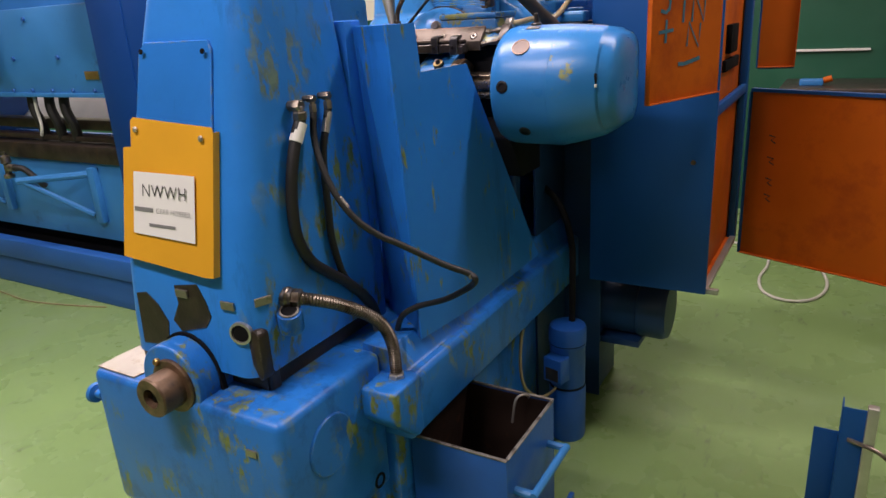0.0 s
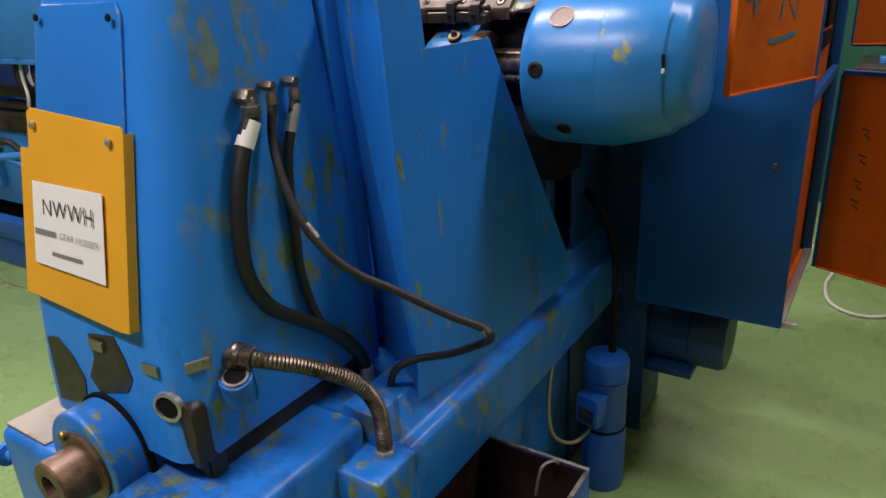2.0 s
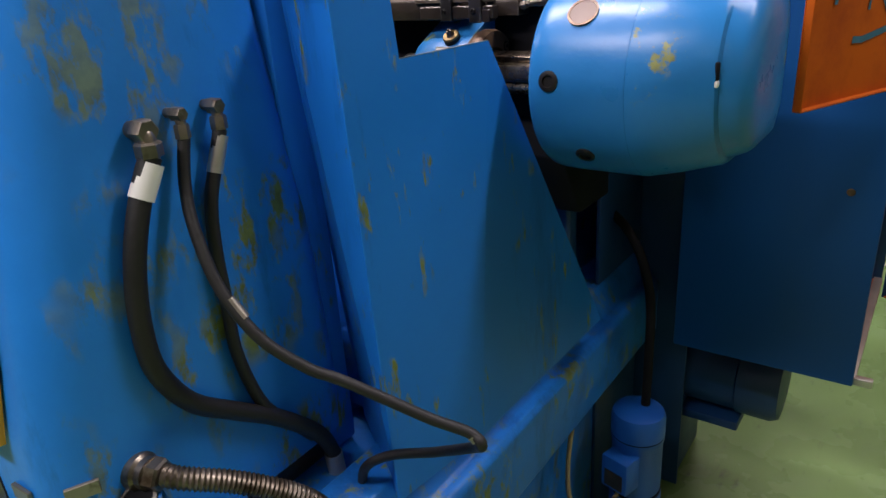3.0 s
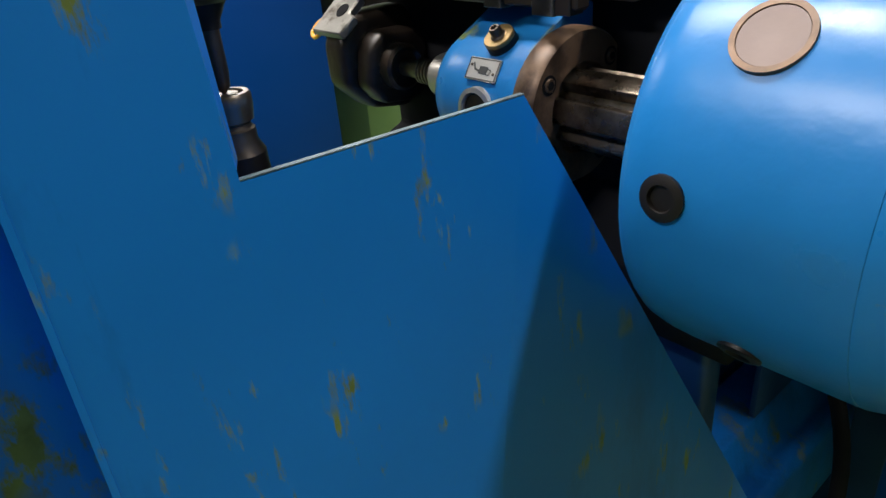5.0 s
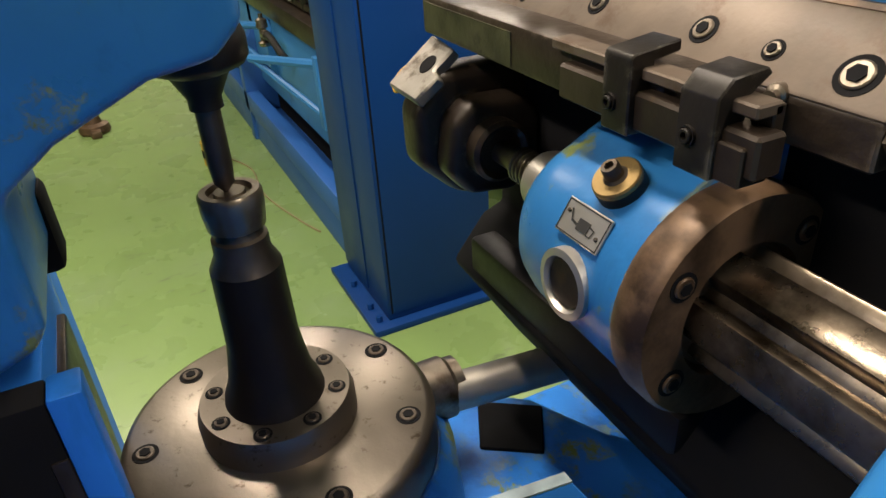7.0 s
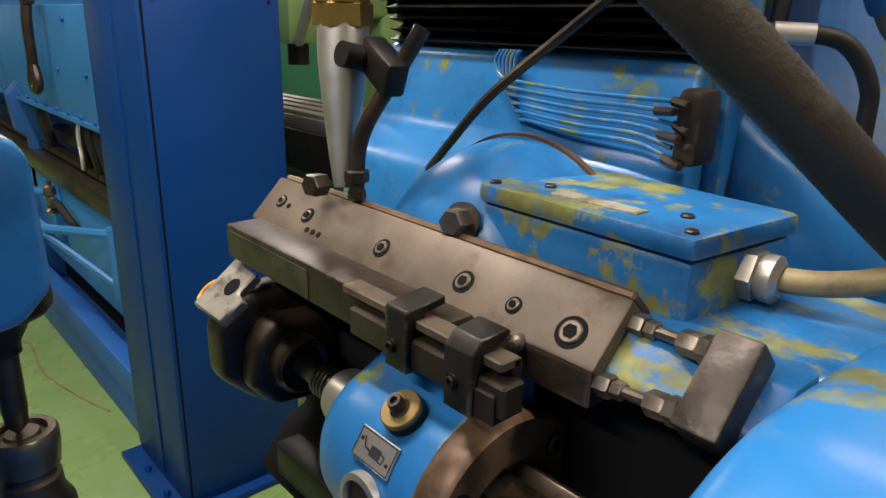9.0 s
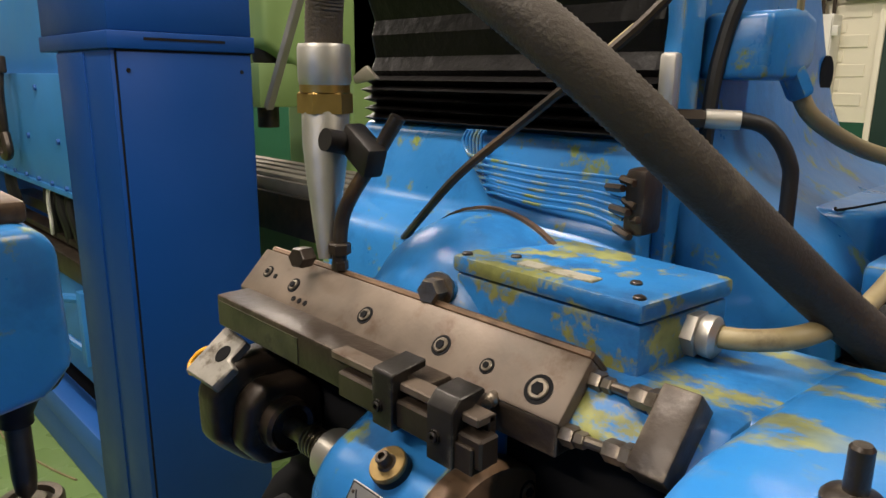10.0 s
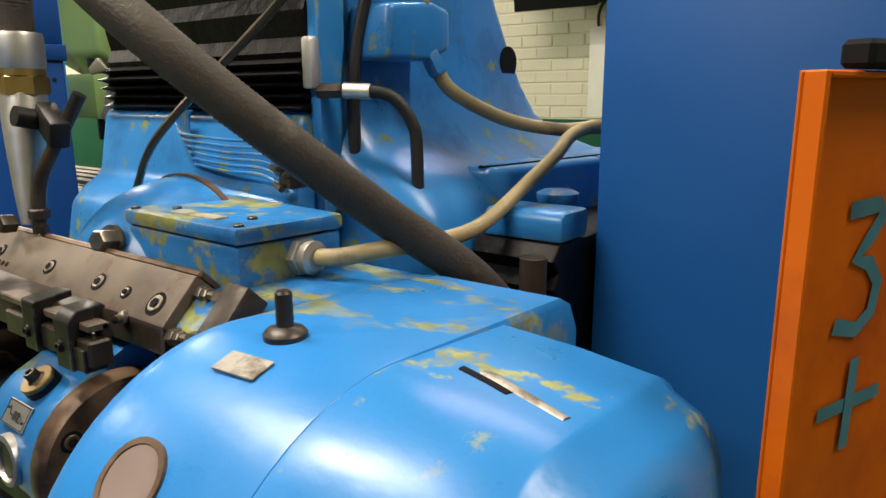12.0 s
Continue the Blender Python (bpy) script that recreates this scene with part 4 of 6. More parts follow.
    part("head_body", bm_prism([(2.44, 1.30), (2.44, 1.535), (2.455, 1.553), (2.60, 1.556), (2.625, 1.54), (2.625, 1.30)], -0.50, -0.05, "x", 0.008, 3), M_HEAD, hobber)


hob_head()


def head_slide_bar():
    m = Matrix.Translation((-0.555, 2.402, 1.548)) @ pose(0, 0, 0, 46, 0, 0)
    bar = part("clamp_bar", bm_box(-0.235, 0.232, -0.0235, 0.033, -0.034, 0.0, 0.003, 2, m), M_BAR, hobber, "stained steel clamp bar with socket screws")
    part("bar_front", bm_prism([(2.3868, 1.503), (2.3868, 1.5295), (2.405, 1.545), (2.43, 1.545), (2.43, 1.503)], -0.788, -0.325, "x", 0.0015, 1), M_GRIMY, bar, "dark brown front edge")
    part("bar_back", bm_box(-0.233, 0.228, 0.0332, 0.041, -0.034, -0.005, 0.002, 1, m), M_RUST, bar, "brown stained back edge")
    nz = m.to_3x3() @ Vector((0, 0, 1))
    for x, y, r in ((-0.2, 0.006, 0.0065), (-0.142, 0.002, 0.0075), (-0.013, 0.0, 0.008), (0.094, 0.0, 0.0085), (0.149, -0.002, 0.006), (0.203, -0.004, 0.0105)):
        cap_screw(m @ Vector((x, y, 0.0)), nz, r * 0.84, bar, M_STEEL)
    for x, y in ((-0.183, 0.004), (-0.128, -0.012), (-0.117, -0.012), (-0.106, -0.012)):
        part("pin_hole", bm_lathe([(0.0032, -0.001), (0.0032, 0.0006), (0, 0.0006)], m @ Vector((x, y, 0)), nz, 12), M_DARK, bar)
    part("grease_nipple", bm_lathe([(0.006, 0), (0.006, 0.006), (0.004, 0.008), (0.0045, 0.014), (0, 0.016)], m @ Vector((0.168, -0.0225, -0.003)), m.to_3x3() @ Vector((0.3, -0.7, 0.7)), 14), M_STEEL, bar)
    part("lower_rail", bm_box(-0.765, -0.43, 2.345, 2.385, 1.500, 1.536, 0.003, 2), M_GRIMY, hobber, "dark oily lower rail with olive paint traces")
    part("rail_stain", bm_box(-0.76, -0.60, 2.3442, 2.3452, 1.503, 1.53, 0.0), M_RUSTPAINT, hobber, "worn olive paint on the rail")
    part("gib_strip", bm_box(-0.535, -0.357, 2.338, 2.356, 1.532, 1.5395, 0.0012, 1), M_BAR, hobber)
    part("gib_rail", bm_box(-0.52, -0.350, 2.334, 2.354, 1.502, 1.526, 0.002, 1), M_OILY, hobber)
    square = [(2.329, 1.499), (2.329, 1.5455), (2.331, 1.548), (2.366, 1.552), (2.366, 1.545), (2.347, 1.542), (2.347, 1.499)]
    wedge = [(2.328, 1.496), (2.328, 1.5405), (2.337, 1.550), (2.360, 1.552), (2.364, 1.548), (2.349, 1.538), (2.349, 1.496)]
    for x0, x1, section in ((-0.466, -0.441, square), (-0.400, -0.373, wedge)):
        clamp = part("gib_clamp", bm_prism(section, x0, x1, "x", 0.001, 1), M_CLAMP, hobber, "black oily clamp block")
        part("screw", bm_bolt(((x0 + x1) / 2 - 0.004, section[0][0] - 0.0005, 1.517), (0, -1, 0), 0.0042), M_BLACKOX, clamp)
    part("gib_end", joined(bm_box(-0.385, -0.356, 2.331, 2.352, 1.497, 1.519, 0.0012, 1), bm_box(-0.372, -0.357, 2.350, 2.358, 1.499, 1.538, 0.001, 1)), M_OILY, hobber)
    # hydraulic block and its two short pipes
    blk_m = Matrix.Translation((-0.246, 2.392, 1.556)) @ pose(0, 0, 0, 46, 0, 0)
    block = part("port_block", bm_box(-0.014, 0.014, -0.032, 0.031, -0.028, 0.0, 0.002, 2, blk_m), M_GRIMY, hobber, "dark steel port block")
    for v in (0.022, -0.024):
        a, b = m @ Vector((0.232, v, -0.014)), blk_m @ Vector((-0.014, v * 0.9, -0.014))
        d = (b - a).normalized()
        part("pressure_pipe", joined(bm_tube([a, b], 0.0042, 10, 1), bm_hex(a, d, 0.0085, 0.012), bm_hex(a + d * 0.013, d, 0.0065, 0.008), bm_hex(b - d * 0.024, d, 0.0085, 0.014), bm_hex(b - d * 0.009, d, 0.0095, 0.009)), M_STEEL, block, "short steel pressure pipe with nuts")
    part("bridge", bm_prism([(2.398, 1.518), (2.398, 1.528), (2.425, 1.553), (2.47, 1.553), (2.47, 1.518)], -0.36, -0.215, "x", 0.004), M_HEAD, hobber)


head_slide_bar()


def junction_box():
    box = part("junction_box", bm_prism([(-0.505, 2.462), (-0.304, 2.457), (-0.292, 2.58), (-0.505, 2.60)], 1.50, 1.594, "z", 0.005, 2), M_JB, hobber, "blue junction box with much paint worn to olive")
    lid = part("lid", bm_prism([(-0.507, 2.459), (-0.302, 2.454), (-0.289, 2.582), (-0.507, 2.602)], 1.595, 1.612, "z", 0.005, 2), M_JB, box)
    part("label_strip", bm_box(-0.44, -0.36, 2.474, 2.490, 1.6115, 1.6135, 0.0005, 1), M_TAG, box, "pale worn label strip")
    for x, y in ((-0.457, 2.494), (-0.335, 2.50), (-0.495, 2.468), (-0.312, 2.466)):
        part("screw", bm_lathe([(0.0052, 0), (0.0052, 0.0015), (0.004, 0.0025), (0, 0.0025)], (x, y, 1.612), (0, 0, 1), 14), M_GRIMY, box)
    gland = part("cable_gland", joined(bm_hex((-0.30, 2.528, 1.574), (1, 0.05, 0), 0.0195, 0.012), bm_lathe([(0.0165, 0), (0.0175, 0.003), (0.0175, 0.010), (0.012, 0.014), (0, 0.014)], (-0.288, 2.529, 1.574), (1, 0.05, 0), 24)), M_BRIGHT, box)
    part("gland_cable", bm_tube([(-0.285, 2.53, 1.574), (-0.25, 2.536, 1.578), (-0.222, 2.56, 1.584), (-0.216, 2.66, 1.579), (-0.216, 2.74, 1.586), (-0.205, 2.82, 1.626), (-0.200, 2.88, 1.656), (-0.203, 2.93, 1.679), (-0.192, 2.975, 1.69), (-0.175, 3.01, 1.684)], 0.0090, 12, 8), M_CABLE, hobber, "dirty cream cable")


junction_box()


def coolant_nozzle():
    tip, top = Vector((-0.665, 2.425, 1.582)), Vector((-0.698, 2.452, 1.735))
    way = (top - tip).normalized()
    bmn = bm_lathe([(0.008, 0), (0.013, 0.03), (0.021, 0.09), (0.025, 0.125), (0.026, (top - tip).length), (0, (top - tip).length)], tip, way, 28)
    noz = part("coolant_nozzle", bmn, M_ALU, hobber, "dull aluminium coolant nozzle with brass nut")
    part("brass_nut", joined(bm_hex(top, (0, 0, 1), 0.03, 0.024), bm_lathe([(0.027, 0.022), (0.027, 0.032), (0, 0.032)], top, (0, 0, 1), 24)), M_BRASS, noz)
    part("hose_clip", bm_lathe([(0.027, 0.03), (0.0285, 0.035), (0.0285, 0.068), (0.027, 0.072), (0, 0.072)], top, (0, 0, 1), 28), M_ALU, noz)
    part("coolant_hose", bm_tube([(-0.698, 2.452, 1.80), (-0.694, 2.453, 1.856), (-0.668, 2.448, 1.886), (-0.625, 2.436, 1.897), (-0.571, 2.422, 1.891), (-0.506, 2.406, 1.876), (-0.438, 2.392, 1.853), (-0.374, 2.392, 1.815), (-0.317, 2.418, 1.764), (-0.268, 2.48, 1.697), (-0.222, 2.575, 1.615), (-0.18, 2.66, 1.545), (-0.15, 2.72, 1.47)], 0.0202, 22, 14, 0.00035, 0.005), M_HOSE, hobber, "thick grey-brown ribbed coolant hose")
    part("nozzle_clamp", joined(bm_box(-0.03, 0.03, -0.012, 0.012, -0.017, 0.017, 0.005, 2, Matrix.Translation((-0.632, 2.452, 1.70)) @ pose(0, 0, 0, 0, 25, -10)), bm_lathe([(0.012, -0.025), (0.012, 0.03), (0, 0.03)], (-0.655, 2.45, 1.705), (0, -1, 0.2), 20)), M_BLACKOX, hobber)
    part("support_rod", bm_tube([(-0.597, 2.47, 1.735), (-0.62, 2.455, 1.69), (-0.64, 2.44, 1.65), (-0.65, 2.435, 1.62), (-0.648, 2.43, 1.575)], 0.008, 12, 6), M_OILY, hobber)
    for at, ax, r, hh in (((-0.649, 2.432, 1.59), (0, 0, 1), 0.012, 0.012), ((-0.648, 2.431, 1.573), (0, 0, 1), 0.009, 0.010), ((-0.685, 2.415, 1.583), (0.3, -1, 0.1), 0.012, 0.02)):
        part("rod_nut", bm_hex(at, ax, r, hh), M_OILY, hobber)


coolant_nozzle()


def main_column():
    # saddle below the bellows
    saddle = part("saddle", bm_prism([(2.56, 1.10), (2.56, 1.50), (2.575, 1.575), (2.60, 1.60), (2.625, 1.615), (2.645, 1.715), (2.80, 1.715), (2.80, 1.10)], -0.885, -0.41, "x", 0.014, 3), M_HEADCLEAN, hobber)
    rings = []
    for z, x1, y1, r in ((0.55, -0.42, 3.55, 0.05), (1.38, -0.42, 3.45, 0.05), (1.42, -0.30, 3.45, 0.05), (1.50, -0.25, 3.45, 0.05), (1.58, -0.262, 3.40, 0.06), (1.615, -0.285, 3.36, 0.06), (1.64, -0.325, 3.30, 0.06), (1.665, -0.362, 3.24, 0.06), (1.70, -0.388, 3.19, 0.05), (1.75, -0.40, 3.15, 0.04), (1.82, -0.404, 3.10, 0.03), (1.888, -0.406, 3.06, 0.03)):
        rings.append(rrect(-0.90, x1, 2.68, y1, r, z, 6))
    col = part("main_column", bm_loft(rings), M_HEADCLEAN, hobber, "blue cast main column with a flared foot")
    rings = [rrect(-0.89, -0.404, 2.63, 3.06 - d, 0.03, z, 6) for z, d in ((1.893, 0.0), (1.93, 0.02), (1.952, 0.05))] + [rrect(-0.87, -0.425, 2.65, 2.99, 0.03, 1.972, 6), rrect(-0.84, -0.46, 2.68, 2.95, 0.03, 1.98, 6)]
    part("column_cover", bm_loft(rings), M_HEADCLEAN, hobber)
    part("seam", bm_box(-0.89, -0.41, 2.66, 3.05, 1.886, 1.895, 0), M_DARK, col)
    part("column_edge", bm_box(-0.415, -0.395, 2.655, 2.70, 1.45, 1.89, 0.004), M_HEAD, hobber)
    part("foot_block", bm_prism([(-0.305, 2.846), (-0.283, 2.849), (-0.262, 2.87), (-0.200, 3.30), (-0.40, 3.30), (-0.40, 2.846)], 1.40, 1.637, "z", 0.010, 3), M_HEADCLEAN, col)
    part("foot_seam", bm_tube([(-0.300, 2.858, 1.6378), (-0.286, 2.874, 1.6378), (-0.232, 3.24, 1.6378)], 0.0016, 6, 3), M_DARK, col)
    part("side_hole", bm_lathe([(0.026, -0.004), (0.026, 0.001), (0, 0.001)], (-0.402, 3.085, 1.785), (1, 0, 0), 24), M_DARK, col)
    # folded bellows
    rows, z = [], 1.712
    step = [0.0065] * 11 + [0.018, 0.03, 0.02, 0.036, 0.02]
    rng = random.Random(4)
    k = 0
    while z < 1.915 and k < len(step):
        out = (0.020 if k < 11 else 0.007) if k % 2 else 0.0
        out += rng.uniform(-0.005, 0.005)
        rows.append(rrect(-0.868 - out * 0.12, -0.412 + out * 0.1, 2.652 - out, 2.70, 0.006, z, 2))
        z += step[k]
        k += 1
    rows.append(rrect(-0.868, -0.412, 2.65, 2.70, 0.006, 1.915, 2))
    part("bellows", bm_loft(rows), M_BELLOWS, hobber, "black folded rubber way bellows", 20)
    part("torn_cloth", bm_prism([(-0.875, 1.775), (-0.845, 1.79), (-0.82, 1.772), (-0.87, 1.765)], 2.622, 2.628, "y", 0.001), M_GREYTAPE, hobber)
    # lubrication lines across the saddle
    for k in range(6):
        zz = 1.682 - 0.008 * k
        x0 = -0.655 + 0.006 * k
        pts = [(x0, 2.632, 1.713), (x0 - 0.006, 2.630, 1.70), (x0 + 0.004, 2.627, zz + 0.004), (x0 + 0.03, 2.620, zz), (-0.53, 2.615, zz - 0.004), (-0.46, 2.610, zz - 0.003), (-0.415, 2.604, zz - 0.002 - 0.002 * k)]
        part("oil_line", bm_tube(pts, 0.0021, 7, 5), M_HEADCLEAN, saddle)
        part("line_nut", bm_hex((-0.428 + (0.010, -0.006, 0.014, 0.0, 0.018, 0.006)[k], 2.604, zz - 0.002 - 0.002 * k), (1, -0.5, (-0.1, 0.1, -0.25, 0.0, 0.2, -0.15)[k]), 0.0045, (0.022, 0.028, 0.02, 0.03, 0.02, 0.026)[k]), (M_OILY, M_GRIMY, M_OILY)[k % 3], saddle)
    part("distributor", bm_box(-0.412, -0.388, 2.596, 2.634, 1.626, 1.692, 0.007), M_GRIMY, hobber)
    # strap across the bellows, hanging from above
    part("hanging_strap", bm_tube([(-0.75, 2.592, 1.549), (-0.665, 2.566, 1.612), (-0.58, 2.545, 1.675), (-0.49, 2.56, 1.745), (-0.40, 2.60, 1.83), (-0.34, 2.64, 1.92), (-0.30, 2.66, 2.0)], 0.0052, 8, 6), M_OILY, hobber)
    part("strap_sleeve", bm_tube([(-0.45, 2.578, 1.782), (-0.41, 2.596, 1.82)], 0.0055, 8, 2), M_CABLE, hobber)
    # terminal box on the column's side with its gland and cable
    tb = part("terminal_box", joined(bm_prism([(2.705, 1.775), (2.715, 1.84), (2.80, 1.848), (2.835, 1.84), (2.835, 1.79), (2.79, 1.775)], -0.405, -0.335, "x", 0.008, 3)), M_HEADCLEAN, hobber, "blue cast terminal box")
    part("gland", bm_hex((-0.345, 2.80, 1.785), (0.4, 0.3, -1), 0.014, 0.03), M_HEADCLEAN, tb)
    part("terminal_cable", bm_tube([(-0.337, 2.806, 1.765), (-0.325, 2.83, 1.735), (-0.29, 2.90, 1.70), (-0.24, 2.96, 1.685), (-0.19, 2.99, 1.688), (-0.17, 3.02, 1.68)], 0.0095, 12, 8), M_CABLE, hobber, "dirty cream cable")
    part("feed_cable", bm_tube([(-0.34, 2.79, 1.845), (-0.338, 2.785, 1.90), (-0.33, 2.77, 1.96), (-0.33, 2.76, 2.05)], 0.004, 8, 5), M_CABLE, hobber)
    # black lines up the column
    part("vertical_cable", bm_tube([(-0.385, 2.70, 1.53), (-0.383, 2.70, 1.74), (-0.378, 2.71, 1.82), (-0.36, 2.72, 1.90), (-0.35, 2.73, 2.05)], 0.0078, 10, 6), M_RUBBER, hobber)
    part("top_cable", bm_tube([(-0.42, 2.645, 1.90), (-0.415, 2.63, 1.95), (-0.40, 2.62, 2.05)], 0.008, 10, 5), M_RUBBER, hobber)
    hose = part("side_hose", bm_tube([(-0.375, 2.67, 1.738), (-0.35, 2.685, 1.738), (-0.325, 2.705, 1.73), (-0.308, 2.72, 1.70), (-0.305, 2.725, 1.66), (-0.305, 2.725, 1.50)], 0.0078, 12, 8), M_RUBBER, hobber, "black rubber hose bent over with a steel sleeve")
    part("sleeve", bm_tube([(-0.373, 2.672, 1.738), (-0.345, 2.688, 1.737)], 0.0094, 14, 1), M_ALU, hose)
    part("fitting", bm_hex((-0.398, 2.655, 1.738), (1, 0.5, 0), 0.010, 0.03), M_OILY, hose)
    part("switch", bm_box(-0.41, -0.392, 2.64, 2.655, 1.74, 1.80, 0.004), M_ALU, hobber)
    # slide plate and ribbed way cover beside the enclosure
    part("slide_plate", bm_prism([(2.78, 1.562), (2.78, 1.592), (2.788, 1.598), (2.85, 1.598), (2.85, 1.562)], -0.245, -0.135, "x", 0.006), M_HEADCLEAN, hobber)
    part("plate_knob", bm_lathe([(0.025, 0), (0.028, 0.006), (0.028, 0.014), (0.02, 0.018), (0, 0.018)], (-0.20, 2.89, 1.592), (0, 0, 1), 24), M_HEADCLEAN, hobber)
    rows = []
    for k in range(13):
        o = 0.014 if k % 2 else 0
        rows.append(rrect(-0.25, -0.135, 2.775 - o, 3.1, 0.004, 1.36 + 0.0168 * k, 2))
    part("way_cover", bm_loft(rows), M_BELLOWS, hobber, "black ribbed rubber way cover", 20)
    part("cover_end", bm_lathe([(0.016, 0), (0.016, 0.05), (0, 0.05)], (-0.155, 2.75, 1.50), (0, 0, 1), 16), M_OILY, hobber)
    # carriage coloured darker than machine blue, for the shade under the drum
    part("head_carriage", bm_box(-0.45, -0.272, 2.50, 2.55, 0.70, 1.28, 0.012, 3), M_MOTOR_SHADE, hobber)


main_column()


def enclosure():
    x0, x1, y0, y1, z0, z1 = -0.13, 0.30, 2.859, 3.56, 0.605, 1.965
    enc = part("electrical_enclosure", bm_box(x0, x1, y0, y0 + 0.012, z0, z1, 0.004), M_PANEL, hobber, "blue sheet steel electrical enclosure, orange inside")
    part("side_panel", bm_box(x0, x0 + 0.012, y0 + 0.012, y1, z0, z1, 0.003), M_PANEL, enc)
    part("top_panel", bm_box(x0 + 0.012, x1, y0 + 0.012, y1, z1 - 0.012, z1, 0.003), M_PANEL, enc)
    for b in ((x0 + 0.013, x1 - 0.02, y1 - 0.012, y1, z0, z1 - 0.013), (x0 + 0.013, x1 - 0.02, y0 + 0.013, y1 - 0.013, z0, z0 + 0.012), (x1 - 0.05, x1 - 0.035, y0 + 0.013, y1 - 0.013, z0 + 0.013, z1 - 0.013)):
        part("inside_panel", bm_box(*b, 0.002), M_ORANGE, enc, "orange painted inside panel")
    part("frame_post", joined(bm_box(x1 - 0.03, x1, y1 - 0.04, y1 + 0.012, z0, z1, 0.003), bm_box(x1 - 0.02, x1, y0 + 0.012, y1 - 0.04, 1.24, 1.275, 0.003)), M_PANEL, enc)
    part("sill", joined(bm_box(x1 - 0.02, x1 + 0.004, y0 + 0.012, y1 - 0.04, z0, z0 + 0.02, 0.002), bm_box(x1, x1 + 0.04, y0 + 0.01, y0 + 0.03, z0 - 0.0, z0 + 0.02, 0.002)), M_ALU, enc)
    part("rust_spot", bm_lathe([(0.009, 0), (0.008, 0.0015), (0, 0.0015)], (0.232, y0, 1.085), (0, -1, 0), 14), M_RUST, enc)
    part("relay", joined(bm_box(x1 - 0.036, x1 - 0.015, 3.15, 3.3, 1.42, 1.52, 0.003), bm_box(x1 - 0.036, x1 - 0.02, 3.1, 3.4, 1.36, 1.40, 0.003)), M_DARK, enc)
    # upper door, swung open towards the front, orange inside
    a, b = Vector((0.300, 2.852, 0)), Vector((0.152, 2.500, 0))
    d = (b - a).normalized()
    n = Vector((d.y, -d.x, 0))
    n = n if n.x > 0 else -n
    L = (b - a).length
    m = Matrix(((d.x, n.x, 0, a.x), (d.y, n.y, 0, a.y), (0, 0, 1, 0), (0, 0, 0, 1)))
    door = part("upper_door", bm_box(0.01, L, -0.003, 0.0, 1.325, 1.745, 0.001, 1, m), M_ORANGE, enc, "orange inside of the open upper enclosure door with blue painted marks")
    for b in ((L - 0.004, L, 0.0, 0.014, 1.325, 1.745), (0.01, L - 0.004, 0, 0.014, 1.325, 1.329), (0.01, L - 0.004, 0, 0.014, 1.741, 1.745)):
        part("door_fold", bm_box(*b, 0.001, 1, m), M_ORANGE, enc)
    part("door_seal", bm_box(0.10, L - 0.03, 0.0, 0.02, 1.746, 1.762, 0.003, 1, m), M_DARK, enc)
    nv = m.to_3x3() @ Vector((0, 1, 0))
    P = lambda u, z: m @ Vector((u, 0, z))  # noqa: E731
    three = [P(L - 0.06 - 0.035 * s, z) for s, z in ((0, 1.662), (0.9, 1.664), (1.1, 1.658), (0.7, 1.642), (0.35, 1.630), (0.8, 1.626), (1.15, 1.612), (1.05, 1.592), (0.6, 1.582), (-0.1, 1.588))]
    part("painted_mark", ribbon(three, 0.011, nv), M_BLUEINK, enc, smooth=0)
    part("painted_mark", joined(ribbon([P(L - 0.05, 1.528), P(L - 0.12, 1.532)], 0.010, nv), ribbon([P(L - 0.085, 1.562), P(L - 0.083, 1.497)], 0.010, nv, 0.002)), M_BLUEINK, enc, smooth=0)
    part("painted_mark", joined(ribbon([P(L - 0.17, 1.64), P(L - 0.165, 1.55)], 0.010, nv), ribbon([P(L - 0.21, 1.55), P(L - 0.215, 1.64), P(L - 0.27, 1.55), P(L - 0.275, 1.64)], 0.010, nv)), M_BLUEINK, enc, smooth=0)
    part("painted_mark", joined(ribbon([P(L - 0.19, 1.48), P(L - 0.195, 1.55), P(L - 0.25, 1.475), P(L - 0.255, 1.545)], 0.008, nv)), M_BLUEINK, enc, smooth=0)
    part("painted_mark", ribbon([P(L - 0.15, 1.432), P(L - 0.18, 1.430), P(L - 0.26, 1.442)], 0.012, nv), M_BLUEINK, enc, smooth=0)
    # second upper door and lower door, folded open at the far post
    def leaf(name, p, q, z0_, z1_, label):
        p, q = Vector((*p, 0)), Vector((*q, 0))
        dd = (q - p).normalized()
        nn = Vector((dd.y, -dd.x, 0))
        mm = Matrix(((dd.x, nn.x, 0, p.x), (dd.y, nn.y, 0, p.y), (0, 0, 1, 0), (0, 0, 0, 1)))
        w = (q - p).length
        ob = part(name, bm_box(0, w, -0.003, 0, z0_, z1_, 0.001, 1, mm), M_ORANGE, enc, label)
        part("door_fold", bm_box(0, w - 0.004, 0, 0.015, z0_, z0_ + 0.004, 0.001, 1, mm), M_ORANGE, enc)
        part("door_fold", bm_box(w - 0.004, w, 0, 0.015, z0_, z1_, 0.001, 1, mm), M_ORANGE, enc)
        for b in ((-0.006, 0.0, -0.01, 0.016, z0_, z1_), (0, w, -0.008, 0.017, z1_, z1_ + 0.014), (0, w, -0.01, 0.002, z0_ - 0.006, z0_)):
            part("door_edge", bm_box(*b, 0.001, 1, mm), M_PANEL, enc)
        return mm, nn
    leaf("second_upper_door", (0.325, 3.60), (0.46, 3.62), 1.33, 1.80, "orange inside of a second open door")
